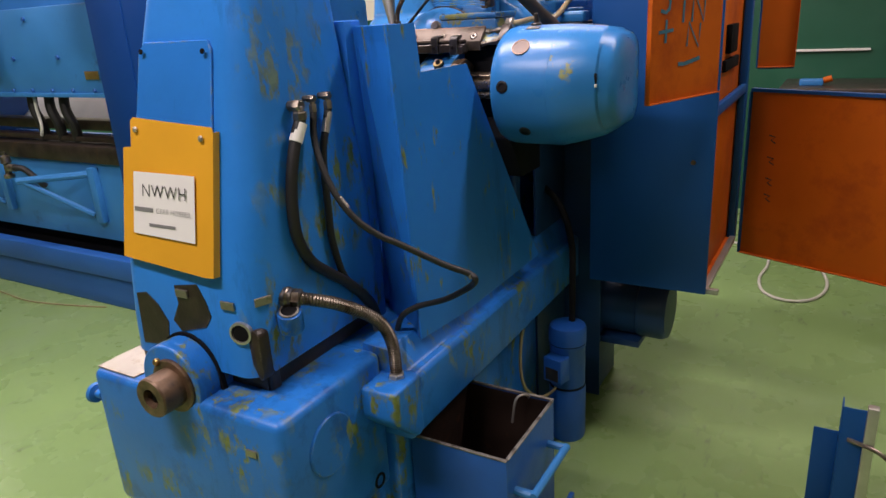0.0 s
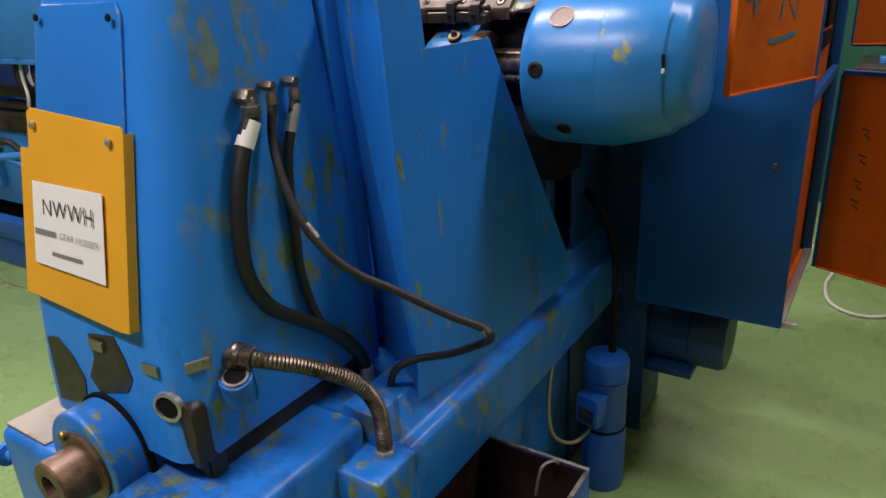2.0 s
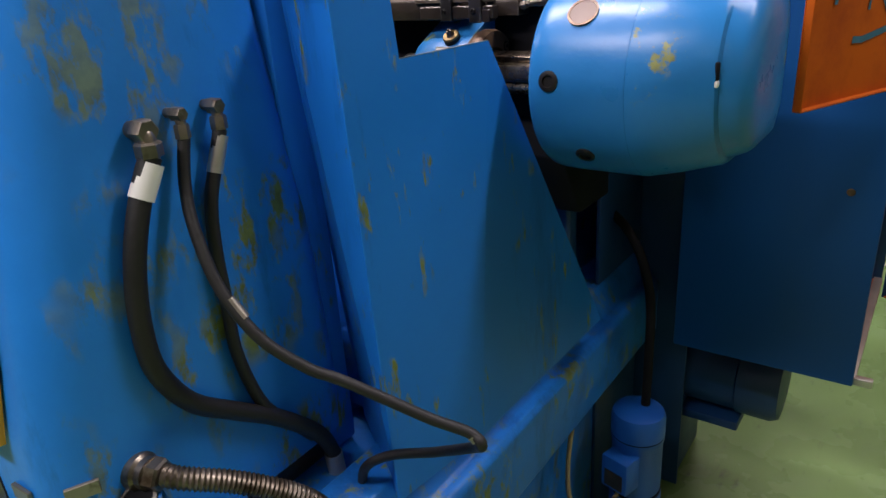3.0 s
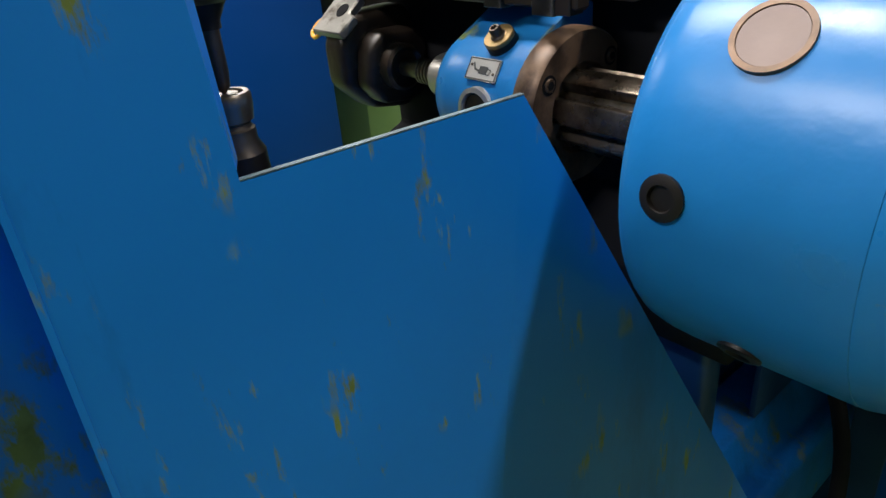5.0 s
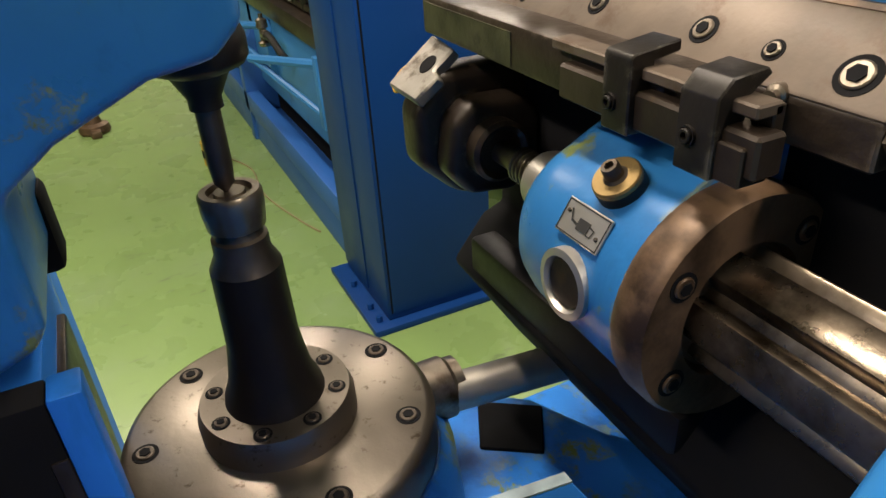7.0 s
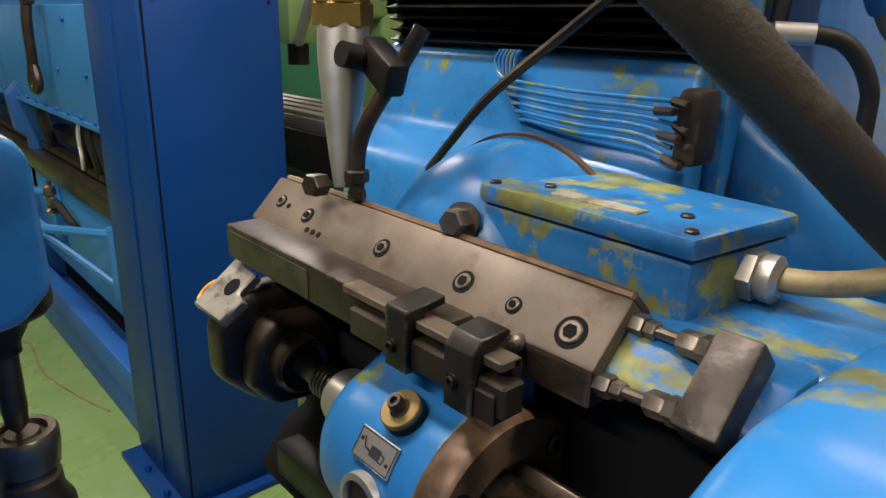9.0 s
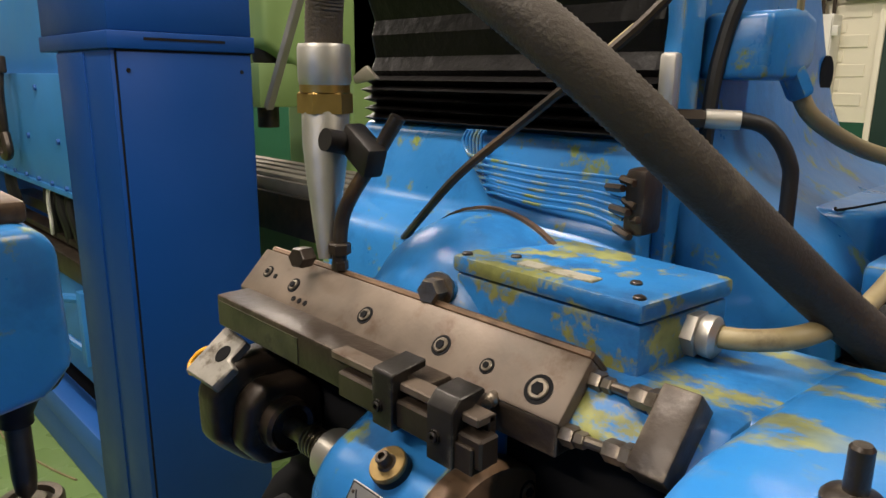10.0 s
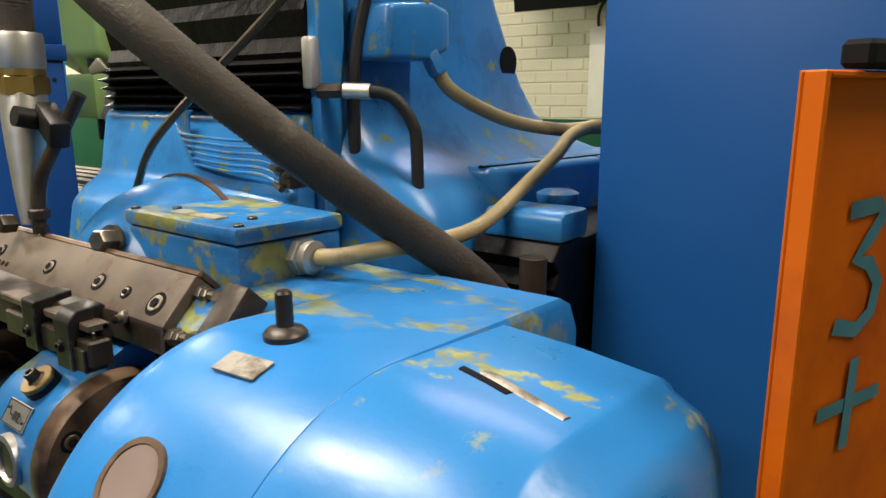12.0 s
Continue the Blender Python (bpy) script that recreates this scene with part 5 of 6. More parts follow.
    mm, nn = leaf("lower_door", (0.318, 3.60), (0.93, 3.36), 0.53, 1.235, "orange inside of the open lower enclosure door with pen marks")
    for k, (u, z) in enumerate(((0.1, 1.04), (0.1, 0.95), (0.1, 0.86), (0.1, 0.79))):
        part("pen_mark", ribbon([mm @ Vector((u - 0.015, 0, z + 0.02)), mm @ Vector((u + 0.012, 0, z + 0.014)), mm @ Vector((u - 0.005, 0, z)), mm @ Vector((u + 0.015, 0, z - 0.012))], 0.006, nn), M_INK, enc, smooth=0)
    # drive motor below
    X = (1, 0, 0)
    mot = part("drive_motor", bm_lathe([(0.03, -0.19), (0.10, -0.18), (0.118, -0.16), (0.118, 0.0), (0.125, 0.005), (0.125, 0.10), (0.115, 0.12), (0.06, 0.125), (0, 0.125)], (0.0, 3.17, 0.385), X, 40), M_MOTOR_SHADE, hobber, "dark blue electric drive motor under the enclosure")
    part("motor_foot", bm_box(-0.16, 0.02, 3.06, 3.28, 0.24, 0.27, 0.004), M_MOTOR_SHADE, mot)
    part("motor_bracket", bm_box(-0.24, -0.15, 3.05, 3.3, 0.0, 0.62, 0.01), M_MOTOR_SHADE, hobber)
    # pipe blackened for the shade round it
    part("riser_pipe", bm_tube([(-0.150, 2.72, 0.48), (-0.150, 2.725, 0.62), (-0.165, 2.75, 0.80), (-0.24, 2.80, 0.93), (-0.36, 2.84, 1.0)], 0.012, 14, 5), M_DARK, hobber)
    # dark panels added behind the pump; the recess's shade is in their colour
    part("recess_shade_panel", bm_box(-0.44, -0.135, 3.02, 3.03, 0.0, 1.39, 0.002), M_MOTOR_SHADE, hobber)
    part("recess_shade_side", bm_box(-0.30, -0.29, 2.72, 3.02, 0.0, 1.37, 0.002), M_MOTOR_SHADE, hobber)


enclosure()


# ---- coolant pump, swarf bin and small things on the floor ----
def coolant_pump():
    c = (-0.160, 2.70, 0)
    pump = thing("coolant_pump", c, "upright blue coolant pump motor standing on the floor", "pump")
    part("pump_body", bm_lathe([(0.066, 0), (0.069, 0.012), (0.070, 0.215), (0.067, 0.228), (0, 0.228)], c, (0, 0, 1), 36), M_PUMP, pump)
    part("motor_body", joined(bm_lathe([(0.064, 0.226), (0.067, 0.238), (0.067, 0.39), (0.070, 0.395), (0.070, 0.412), (0, 0.412)], c, (0, 0, 1), 36)), M_PUMP, pump)
    part("fan_cover", bm_lathe([(0.071, 0.41), (0.071, 0.462), (0.066, 0.476), (0.045, 0.484), (0, 0.486)], c, (0, 0, 1), 36), M_PUMP, pump)
    part("cover_joint", bm_lathe([(0.0705, 0.406), (0.0705, 0.412), (0, 0.412)], c, (0, 0, 1), 36), M_DARK, pump)
    part("base_joint", bm_lathe([(0.068, 0.223), (0.068, 0.232), (0, 0.232)], c, (0, 0, 1), 36), M_DARK, pump)
    tbx = part("terminal_box", bm_box(-0.04, 0.04, -0.03, 0.03, -0.05, 0.05, 0.005, 2, Matrix.Translation((c[0] - 0.015, c[1] - 0.078, 0.325)) @ pose(0, 0, 0, 0, 0, -15)), M_PUMP, pump)
    part("rating_plate", bm_box(-0.028, 0.028, -0.0315, -0.029, -0.03, 0.02, 0, 1, Matrix.Translation((c[0] - 0.015, c[1] - 0.078, 0.315)) @ pose(0, 0, 0, 0, 0, -15)), M_OILY, tbx)
    part("lead", bm_tube([(-0.185, 2.669, 0.229), (-0.19, 2.588, 0.231), (-0.2, 2.512, 0.255), (-0.215, 2.436, 0.319), (-0.225, 2.412, 0.386), (-0.235, 2.428, 0.462), (-0.24, 2.464, 0.551), (-0.245, 2.514, 0.596)], 0.006, 10, 7), M_CABLE, pump, "cream supply lead")


coolant_pump()


def swarf_bin():
    x0, x1, y0, y1, z0, z1 = -0.292, 0.004, 1.798, 2.135, 0.13, 0.5
    b = thing("swarf_bin", (-0.15, 1.97, 0), "blue steel swarf bin, rusty inside, standing half under the machine", "bin")
    t = 0.006
    for w in ((x0, x1, y0, y0 + t), (x0, x1, y1 - t, y1), (x0, x0 + t, y0 + t, y1 - t), (x1 - t, x1, y0 + t, y1 - t)):
        part("wall", bm_box(*w, z0, z1, 0.001), M_PUMP, b)
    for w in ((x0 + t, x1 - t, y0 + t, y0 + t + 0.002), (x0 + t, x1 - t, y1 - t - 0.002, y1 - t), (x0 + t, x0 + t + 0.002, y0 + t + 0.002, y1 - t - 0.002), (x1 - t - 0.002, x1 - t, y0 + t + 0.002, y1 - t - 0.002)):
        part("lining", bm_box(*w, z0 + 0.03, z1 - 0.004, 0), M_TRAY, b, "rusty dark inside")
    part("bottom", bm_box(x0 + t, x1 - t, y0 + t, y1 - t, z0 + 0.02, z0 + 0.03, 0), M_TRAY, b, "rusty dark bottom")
    for w in ((x0, x1, y0 - 0.003, y0 + 0.008), (x0, x1, y1 - 0.008, y1 + 0.003), (x0 - 0.003, x0 + 0.008, y0 + 0.009, y1 - 0.009), (x1 - 0.008, x1 + 0.003, y0 + 0.009, y1 - 0.009)):
        part("rim", bm_box(*w, z1, z1 + 0.005, 0.002), M_WORNPLATE, b, "bare worn metal rim")
    part("handle", bm_tube([(x1 - 0.01, y0 + 0.05, 0.38), (x1 + 0.05, y0 + 0.05, 0.38), (x1 + 0.055, y0 + 0.06, 0.38), (x1 + 0.055, y1 - 0.06, 0.38), (x1 + 0.05, y1 - 0.05, 0.38), (x1 - 0.01, y1 - 0.05, 0.38)], 0.012, 10, 4), M_PRESS, b)
    part("chassis", joined(bm_box(x0 - 0.0, x1 + 0.07, y0 + 0.01, y1 + 0.0, 0.085, 0.13, 0.004), bm_box(x1 + 0.055, x1 + 0.07, y0 + 0.03, y1 - 0.01, 0.13, 0.20, 0.003)), M_PUMP, b)
    part("catch", bm_tube([(-0.1, 2.06, 0.44), (-0.09, 2.07, 0.515), (-0.075, 2.1, 0.52), (-0.07, 2.12, 0.5)], 0.004, 8, 5), M_ALU, b)
    for x in (x0 + 0.05, x1 - 0.03):
        for y in (y0 + 0.06, y1 - 0.06):
            part("wheel", bm_lathe([(0.03, 0), (0.042, 0.003), (0.042, 0.021), (0.03, 0.024), (0, 0.024)], (x, y - 0.012, 0.042), (0, 1, 0), 24), M_RUBBER, b)


swarf_bin()


def floor_things():
    solid("floor_cable", bm_tube([(0.051, 5.302, 0.008), (0.221, 5.237, 0.008), (0.312, 5.103, 0.008), (0.336, 4.91, 0.008), (0.317, 4.676, 0.008), (0.36, 4.466, 0.008), (0.47, 4.379, 0.008), (0.592, 4.42, 0.008), (0.662, 4.569, 0.008), (0.668, 4.765, 0.008), (0.613, 4.994, 0.008), (0.547, 5.156, 0.008)], 0.009, 10, 8), M_LOOP, "loose cream cable lying in a loop on the floor", "cable")
    st = thing("sheet_guard", (0.84, 2.66, 0), "blue folded sheet metal guard standing on the floor", "guard")
    part("panel", joined(bm_box(0.735, 0.805, 2.66, 2.664, 0.0, 0.285, 0.001), bm_box(0.805, 0.809, 2.60, 2.664, 0.0, 0.41, 0.001), bm_box(0.809, 0.87, 2.60, 2.604, 0.0, 0.41, 0.001)), M_PANEL, st)
    part("post", bm_box(0.87, 0.90, 2.58, 2.61, 0.0, 0.43, 0.003), M_ALU, st)
    part("peg", bm_tube([(0.83, 2.6, 0.30), (0.90, 2.57, 0.30), (0.94, 2.56, 0.28)], 0.007, 8, 4), M_STEEL, st)
    st.location.x -= 0.045
    can = thing("small_tin", (-4.45, 2.50, 0), "small dented yellow tin on the floor", "tin")
    part("body", bm_lathe([(0.08, 0), (0.082, 0.004), (0.08, 0.01), (0.08, 0.14), (0.082, 0.148), (0.08, 0.15), (0.076, 0.15), (0.075, 0.13), (0, 0.13)], (-4.45, 2.50, 0), (0, 0, 1), 24), M_CAN, can)
    part("dark_band", bm_lathe([(0.0812, 0.05), (0.0812, 0.10), (0, 0.10)], (-4.45, 2.50, 0), (0, 0, 1), 24), M_DARK, can)
    cast = thing("rusty_casting", (-5.55, 1.83, 0), "small rusty brown casting lying on the floor", "casting")
    part("body", bm_lathe([(0.10, 0), (0.11, 0.02), (0.10, 0.06), (0.06, 0.075), (0.05, 0.12), (0.03, 0.125), (0, 0.125)], (-5.55, 1.83, 0), (0, 0, 1), 20), M_RUST, cast)
    part("lug", bm_box(-5.47, -5.38, 1.80, 1.87, 0, 0.05, 0.01), M_RUST, cast)
    solid("lead_wire", bm_tube([(-4.45, 2.58, 0.005), (-4.2, 2.66, 0.005), (-3.8, 2.64, 0.005), (-3.4, 2.72, 0.005), (-3.2, 2.78, 0.005)], 0.005, 8, 6), M_CABLE, "thin cream lead trailing over the floor", "cable")


floor_things()


# ---- dark blue cabinet ----
def tall_cabinet():
    x1, y0, y1 = -2.28, 2.782, 3.247
    cab = thing("tall_cabinet", (-2.53, 3.0, 0), "tall dark blue sheet steel cabinet with an overhanging lid", "cabinet")
    part("body", bm_box(-2.775, x1, y0, y1, 0.03, 1.86, 0.006), M_CAB, cab)
    part("side_panel", bm_box(x1 - 0.004, x1 + 0.004, y0 + 0.02, y1 - 0.008, 0.06, 1.845, 0.002), M_CAB, cab)
    part("front_panel", bm_box(-2.77, -2.50, y0 - 0.006, y0 + 0.004, 0.06, 1.845, 0.003), M_CAB, cab)
    part("lid", joined(bm_box(-2.95, x1 + 0.012, y0 - 0.008, y1 + 0.008, 1.852, 1.905, 0.004), bm_box(-2.94, x1 + 0.004, y0 - 0.001, y1 + 0.002, 1.905, 2.095, 0.006)), M_CAB, cab)
    part("lid_seam", bm_box(x1 - 0.02, x1 + 0.0055, y0 + 0.016, y1 - 0.004, 1.8462, 1.8515, 0), M_DARK, cab)
    part("panel_seam", bm_box(x1 - 0.02, x1 + 0.0012, y0 + 0.013, y0 + 0.0195, 0.06, 1.845, 0), M_DARK, cab)
    part("vent_slot", bm_box(x1 + 0.003, x1 + 0.0135, y0 + 0.10, y1 - 0.10, 1.880, 1.888, 0), M_DARK, cab)
    part("base_flange", bm_box(-2.80, -2.235, y0 - 0.075, y1 + 0.08, 0.0, 0.03, 0.004), M_CAB, cab)
    for x, y in ((-2.25, y1 + 0.06), (-2.30, y0 - 0.035), (-2.40, y0 - 0.035), (-2.6, y0 - 0.035)):
        part("bolt", bm_hex((x, y, 0.03), (0, 0, 1), 0.014, 0.025), M_CAB, cab)
    for y in (y0 + 0.05, y1 - 0.04):
        part("screw", bm_lathe([(0.007, 0), (0.006, 0.003), (0, 0.003)], (x1 + 0.004, y, 1.79), (1, 0, 0), 12), M_DARK, cab)


tall_cabinet()


# ---- press brake ----
def press_brake():
    pb = thing("press_brake", (-4.4, 3.2, 0), "large light blue press brake with dark tooling and hydraulic hoses", "press")
    part("upper_beam", bm_box(-6.2, -2.80, 2.90, 3.05, 1.29, 1.78, 0.008), M_PRESS, pb)
    part("top_frame", bm_box(-6.4, -2.80, 3.0, 3.5, 1.70, 2.15, 0.01), M_PRESS, pb)
    part("beam_lip", bm_box(-6.2, -2.80, 2.885, 2.90, 1.275, 1.30, 0.003), M_PRESS, pb)
    part("tool_rail", joined(bm_box(-6.2, -2.80, 3.02, 3.12, 1.06, 1.12, 0.004), bm_box(-6.2, -2.80, 2.96, 3.04, 1.0, 1.03, 0.004)), M_OILY, pb)
    part("lower_tool", bm_box(-6.2, -2.80, 2.90, 3.10, 0.885, 0.985, 0.006), M_OILY, pb, "dark oily tool table")
    part("lower_beam", bm_box(-6.2, -2.80, 2.92, 3.02, 0.40, 0.885, 0.008), M_PRESS, pb)
    # white sheet tilted to catch lamp light, added to brighten the gap
    part("gap_bright_sheet", bm_prism([(3.36, 1.00), (3.36, 1.02), (3.69, 1.31), (3.70, 1.29)], -6.2, -3.18, "x", 0.002, 1), M_WHITE, pb, "pale sloped sheet added behind the tooling to brighten the gap")
    part("rear_beam", bm_box(-6.2, -2.80, 3.30, 3.34, 0.2, 0.98, 0.004), M_PRESSDK, pb)
    part("sump", bm_box(-6.2, -2.80, 3.0, 3.2, 0.0, 0.40, 0.01), M_DARK, pb)
    part("base_rail", joined(bm_box(-5.9, -2.84, 2.80, 2.88, 0.20, 0.33, 0.006), bm_box(-5.9, -2.84, 2.82, 3.05, 0.0, 0.19, 0.006)), M_PRESSDK, pb)
    for x in (-4.75, -6.3):
        part("side_frame", bm_prism([(2.80, 0.0), (2.80, 0.55), (2.92, 0.75), (2.92, 1.06), (2.86, 1.10), (2.84, 1.3), (3.5, 2.1), (3.5, 0)], x - 0.05, x + 0.05, "x", 0.008), M_PRESSDK, pb)
    for x in (-3.22, -4.2):
        br = part("support_arm", joined(bm_tube([(x, 2.92, 0.82), (x - 0.42, 2.68, 0.80)], 0.022, 8, 1), bm_tube([(x - 0.10, 2.92, 0.55), (x - 0.38, 2.70, 0.79)], 0.018, 8, 1), bm_box(x - 0.03, x + 0.03, 2.88, 2.92, 0.52, 0.86, 0.004)), M_PRESS, pb)
    for x, z in ((-4.02, 0.95),):
        v = part("valve", joined(bm_lathe([(0.03, 0), (0.035, 0.02), (0.02, 0.03), (0.02, 0.09), (0.032, 0.10), (0.028, 0.14), (0.012, 0.15), (0.012, 0.17), (0, 0.17)], (x, 2.84, z - 0.19), (0, 0, 1), 18), bm_lathe([(0.025, 0), (0.025, 0.06), (0, 0.06)], (x + 0.03, 2.84, z - 0.12), (1, 0, 0), 14)), M_STEEL, pb)
        part("valve_hose", bm_tube([(x + 0.08, 2.84, z - 0.12), (x + 0.18, 2.84, z - 0.12), (x + 0.26, 2.86, z - 0.18), (x + 0.27, 2.9, z - 0.24)], 0.02, 10, 6), M_RUBBER, v)
    for x in (-3.78, -3.6, -3.45, -2.95, -4.5):
        part("hanging_hose", bm_tube([(x, 2.98, 1.33), (x + 0.01, 2.96, 1.2), (x + 0.04, 2.97, 1.1), (x + 0.03, 2.99, 1.0)], 0.03, 10, 6), M_RUBBER, pb)
    part("white_lead", bm_tube([(-3.72, 2.95, 1.28), (-3.69, 2.93, 1.2), (-3.68, 2.93, 1.1), (-3.72, 2.94, 1.03)], 0.009, 8, 6), M_WHITE, pb)
    part("crane_hook", joined(bm_tube([(-3.95, 2.86, 1.85), (-3.94, 2.84, 1.7), (-3.95, 2.84, 1.52), (-3.99, 2.84, 1.44), (-3.96, 2.84, 1.39), (-3.90, 2.84, 1.42), (-3.93, 2.84, 1.50)], 0.024, 10, 6), bm_box(-4.0, -3.90, 2.83, 2.88, 1.78, 1.86, 0.01)), M_OILY, pb)
    part("maker_plate", bm_box(-3.08, -2.96, 2.894, 2.899, 1.375, 1.42, 0.001), M_BRASS, pb)
    for k in range(14):
        part("bolt", bm_hex((-5.6 + 0.2 * k, 2.885, 1.315), (0, -1, 0), 0.012, 0.012), M_PRESSDK, pb)
    for x, z in ((-3.3, 1.5), (-3.75, 1.5), (-3.55, 1.72)):
        part("bolt", bm_hex((x, 2.90, z), (0, -1, 0), 0.014, 0.012), M_PRESSDK, pb)


press_brake()


# ---- green machine behind, and things along the back wall ----
def green_machine():
    g = thing("milling_machine", (-3.7, 4.6, 0), "olive green milling machine with a grooved grey table", "machine tool")
    part("table", bm_box(-4.3, -2.35, 3.75, 4.15, 1.20, 1.30, 0.004), M_BENCH, g)
    for k in range(4):
        part("table_ridge", bm_box(-4.3, -2.35, 3.77 + 0.1 * k, 3.83 + 0.1 * k, 1.30, 1.32, 0.003), M_BENCH, g)
    part("table_front", bm_box(-4.3, -2.35, 3.72, 3.75, 1.05, 1.24, 0.004), M_OILY, g)
    part("knee", bm_box(-3.7, -2.9, 3.8, 4.4, 0.0, 1.05, 0.02), M_GREENMC, g)
    col = part("column", bm_box(-4.1, -3.4, 4.5, 5.0, 0.0, 2.45, 0.03, 3), M_GREENMC, g)
    part("head", bm_prism([(3.95, 1.95), (3.95, 2.3), (4.2, 2.55), (4.9, 2.55), (4.9, 1.75), (4.3, 1.75)], -3.95, -3.4, "x", 0.03, 3), M_GREENMC, g)
    part("gearbox", bm_box(-3.72, -3.42, 3.92, 4.18, 1.62, 1.85, 0.01), M_GREENMC, g)
    part("handwheel", bm_lathe([(0.07, 0), (0.08, 0.01), (0.08, 0.03), (0.05, 0.035), (0.03, 0.06), (0, 0.06)], (-3.72, 4.05, 1.74), (-1, -0.4, 0), 24), M_ALU, g)
    part("motor", bm_lathe([(0.06, 0), (0.07, 0.02), (0.07, 0.1), (0.04, 0.13), (0, 0.13)], (-3.57, 4.05, 1.85), (0, 0, 1), 24), M_BLACKOX, g)
    part("lever", bm_tube([(-3.45, 3.95, 1.75), (-3.75, 3.9, 2.05)], 0.008, 8, 1), M_STEEL, g)
    part("guard_strut", bm_box(-0.02, 0.02, -0.02, 0.02, -0.45, 0.45, 0.004, 1, Matrix.Translation((-3.15, 3.95, 2.0)) @ pose(0, 0, 0, 0, 32, 0)), M_BENCH, g)
    part("lamp_bracket", joined(bm_tube([(-3.6, 4.3, 2.3), (-3.62, 4.28, 2.65), (-3.5, 4.2, 2.75), (-3.45, 4.1, 2.7)], 0.02, 10, 6)), M_GREENMC, g)
    part("spindle", bm_lathe([(0.06, 0), (0.06, 0.25), (0.08, 0.3), (0, 0.3)], (-3.65, 4.1, 1.5), (0, 0, 1), 24), M_OILY, g)


green_machine()


def wall_things():
    y = Y1
    box = thing("switch_box", (-1.51, y, 1.58), "white steel electrical switch box on the wall", "switch box")
    part("body", bm_box(-1.68, -1.36, y - 0.14, y - 0.004, 1.59, 2.13, 0.004), M_WHITE, box)
    part("door", bm_box(-1.676, -1.364, y - 0.152, y - 0.141, 1.597, 2.123, 0.003), M_WHITE, box)
    part("lock", bm_box(-1.44, -1.415, y - 0.157, y - 0.151, 1.83, 1.86, 0.001), M_INK, box)
    for z in (1.66, 2.02):
        part("hinge", bm_box(-1.36, -1.33, y - 0.15, y - 0.12, z, z + 0.05, 0.003), M_WHITE, box)
    for k in range(6):
        x = -1.66 + 0.055 * k
        solid("conduit_cable", bm_tube([(x, y - 0.07, 2.13), (x, y - 0.07, 2.22 + 0.012 * k), (x + 0.06, y - 0.065, 2.30 - 0.005 * k), (x + 0.25, y - 0.06, 2.33 - 0.012 * k), (X1 - 0.5, y - 0.06, 2.33 - 0.012 * k)], 0.010, 8, 6), M_OILY, "dark cable running along the wall tray", "cable", "wall cables")
    solid("cable_tray", bm_box(-1.35, X1 - 0.3, y - 0.05, y - 0.004, 2.20, 2.29, 0.004), M_ALU, "perforated grey steel cable tray on the wall", "cable tray")
    solid("drop_cable", bm_tube([(-1.42, y - 0.06, 2.2), (-1.42, y - 0.06, 2.6), (-1.36, y - 0.06, 2.9), (-1.36, y - 0.06, 3.4)], 0.012, 8, 5), M_OILY, "dark cable hanging down the wall", "cable")
    htr = thing("duct_hood", (-1.9, y, 2.3), "beige metal duct hood with a dark mouth on the wall", "duct")
    part("hood", bm_prism([(y - 0.60, 2.47), (y - 0.56, 2.95), (y - 0.010, 2.95), (y - 0.010, 2.45)], -2.05, -1.43, "x", 0.006), M_CREAM, htr)
    # solid near-black block under the hood paints the shade of its opening
    part("mouth", bm_prism([(y - 0.57, 2.465), (y - 0.52, 2.20), (y - 0.10, 2.36), (y - 0.10, 2.455)], -1.98, -1.47, "x", 0.004), M_DARK, htr)
    nt = solid("safety_notice", bm_box(-0.985, -0.83, y - 0.028, y - 0.022, 1.48, 1.72, 0.001), M_PAPER, "white safety notice with a red circle on the door", "notice")
    part("red_circle", bm_lathe([(0.025, 0), (0.025, 0.001), (0.017, 0.001), (0.016, 0), (0.017, 0)], (-0.90, y - 0.029, 1.61), (0, -1, 0), 24), M_ORANGE, nt)
    n2 = solid("small_notice", bm_box(-0.89, -0.80, y - 0.028, y - 0.022, 1.84, 1.92, 0.001), M_PAPER, "small white notice on the door", "notice")
    part("red_mark", bm_box(-0.86, -0.83, y - 0.03, y - 0.028, 1.86, 1.90, 0), M_ORANGE, n2)
    for x in (-9.0, -11.2, -6.0):
        solid("wall_pipe", bm_tube([(x, y - 0.06, 1.6), (x, y - 0.06, ZC)], 0.05, 12, 1), M_DKGREEN, "green painted vertical pipe on the wall", "pipe", "wall pipes")
    for k, z in enumerate((2.75, 2.9, 3.15)):
        solid("wall_conduit", bm_tube([(X0, y - 0.05, z), (-7.0 + k, y - 0.05, z)], 0.025, 8, 1), M_WHITE, "pale horizontal conduit along the wall", "conduit", "wall conduits")
    for x, z in ((-6.9, 2.7), (-5.6, 2.6), (-4.9, 2.3)):
        fx = solid("wall_tap", joined(bm_lathe([(0.04, 0), (0.04, 0.04), (0.02, 0.05), (0.02, 0.12), (0, 0.12)], (x, y, z), (0, -1, 0), 16), bm_tube([(x - 0.1, y - 0.1, z + 0.03), (x + 0.04, y - 0.1, z)], 0.012, 8, 1)), M_ALU, "small metal fitting on the wall", "fitting", "wall fittings")
    solid("wall_cable", bm_tube([(-5.2, y - 0.03, ZC), (-5.25, y - 0.03, 3.0), (-5.2, y - 0.03, 2.4), (-5.3, y - 0.04, 2.1), (-5.1, y - 0.03, 1.9), (-5.2, y - 0.03, 1.6)], 0.012, 8, 6), M_RUBBER, "black cable hanging on the cream wall", "cable")
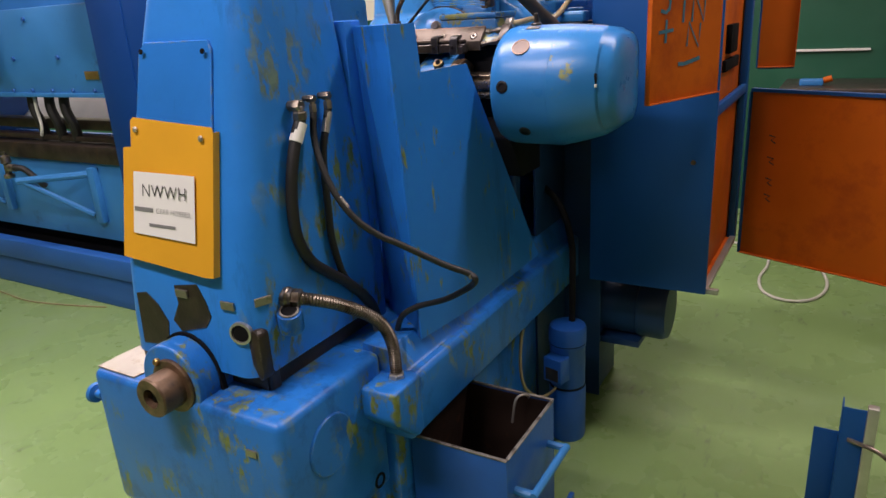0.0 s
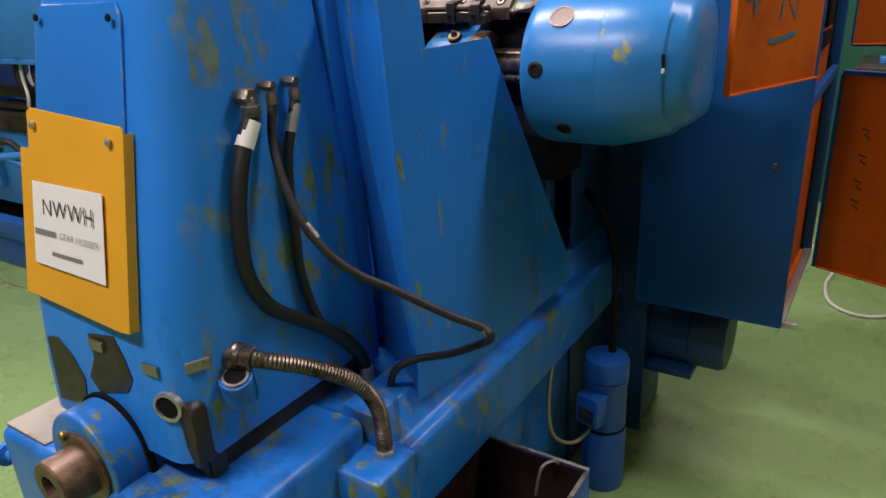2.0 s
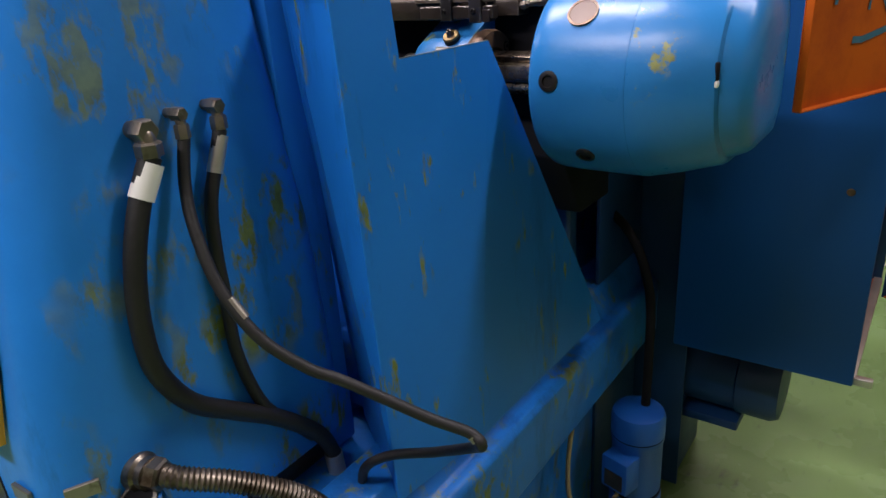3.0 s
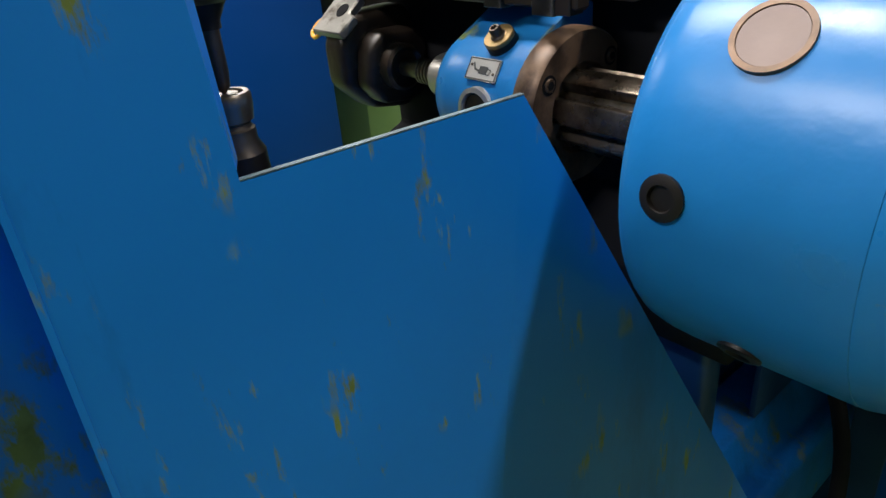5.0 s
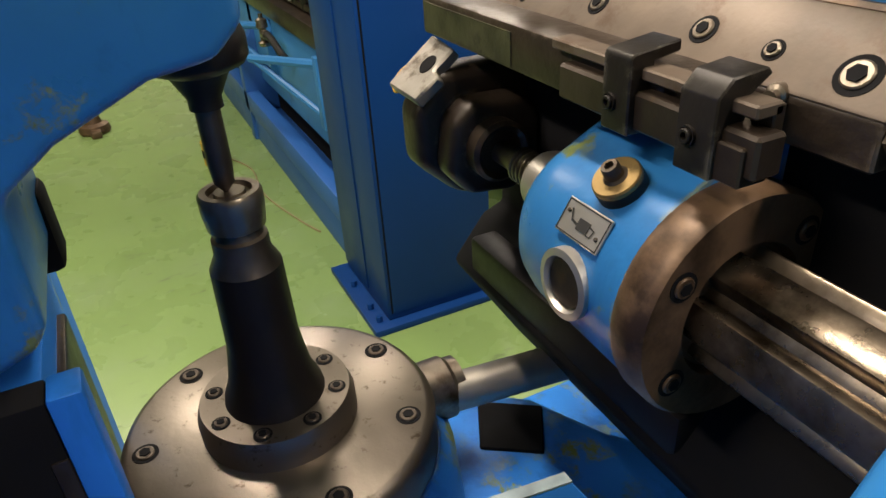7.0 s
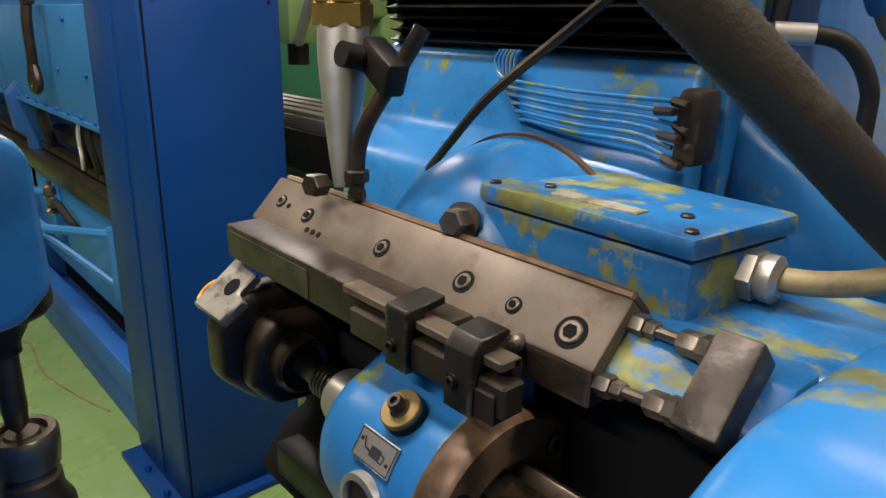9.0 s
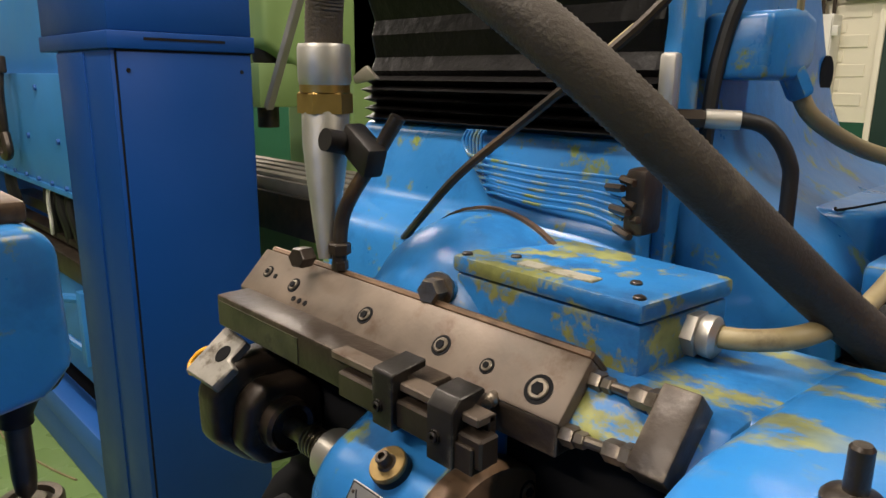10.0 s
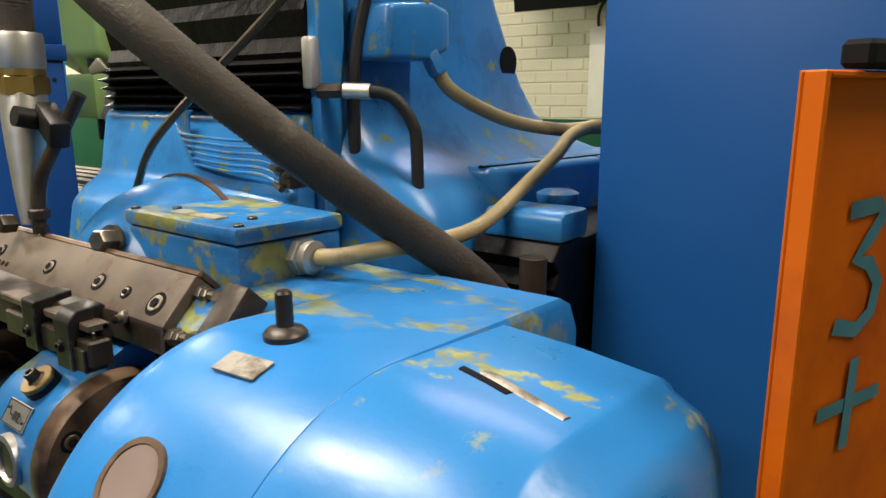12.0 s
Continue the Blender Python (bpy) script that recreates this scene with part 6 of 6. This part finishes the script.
    bench = thing("work_bench", (1.2, 5.8, 0), "low dark steel work bench along the green wall", "bench")
    part("top", bm_box(0.25, 2.6, 5.5, 6.1, 0.96, 1.02, 0.006), M_OILY, bench)
    for x in (0.35, 2.5):
        for yy in (5.56, 6.04):
            part("leg", bm_box(x - 0.03, x + 0.03, yy - 0.03, yy + 0.03, 0.0, 0.96, 0.004), M_OILY, bench)
    vice = thing("bench_vice", (0.45, 5.7, 1.02), "small blue bench vice with a red end", "vice")
    part("jaw", joined(bm_box(0.36, 0.50, 5.66, 5.74, 1.02, 1.06, 0.006)), M_PRESS, vice)
    part("screw_end", bm_lathe([(0.02, 0), (0.02, 0.05), (0, 0.05)], (0.50, 5.7, 1.05), (1, 0, 0.3), 12), M_ORANGE, vice)
    solid("wall_rail", bm_box(0.2, 0.75, y - 0.03, y - 0.005, 1.20, 1.215, 0.002), M_WHITE, "white painted line along the green wall", "rail")
    solid("pipe_stub", bm_lathe([(0.02, 0), (0.02, 0.25), (0, 0.25)], (0.85, y - 0.06, 1.25), (1, 0, 0), 14), M_WHITE, "short white pipe on the green wall", "pipe")


wall_things()


def wall_bricks():
    """Painted bricks of the back wall round the switch box and over the door, one by one."""
    bw, bh, gap = 0.215, 0.065, 0.010
    me = None
    rng = random.Random(7)
    for row in range(11):
        z = 1.59 + row * (bh + gap)
        off = 0.1125 if row % 2 else 0.0
        for col in range(9):
            x = -2.9 + off + col * (bw + gap)
            if x > -1.18 - bw and z < 2.15:
                continue
            if x > -0.9:
                continue
            if me is None:
                bm = bm_box(0, bw, -0.006, 0.004, 0, bh, 0.003, 1)
                me = bpy.data.meshes.new("brick")
                bm.to_mesh(me)
                bm.free()
                me.materials.append(M_CREAM)
            ob = new("brick", me)
            ob.parent = wall_north
            ob.location = (x, Y1 + rng.uniform(-0.0015, 0.0015), z)
    for row in range(26):
        z = 1.59 + row * (bh + gap)
        for col in range(9):
            x = -6.9 + (0.1125 if row % 2 else 0) + col * (bw + gap)
            ob = new("brick", me)
            ob.parent = wall_north
            ob.location = (x, Y1 + rng.uniform(-0.0015, 0.0015), z)


wall_bricks()
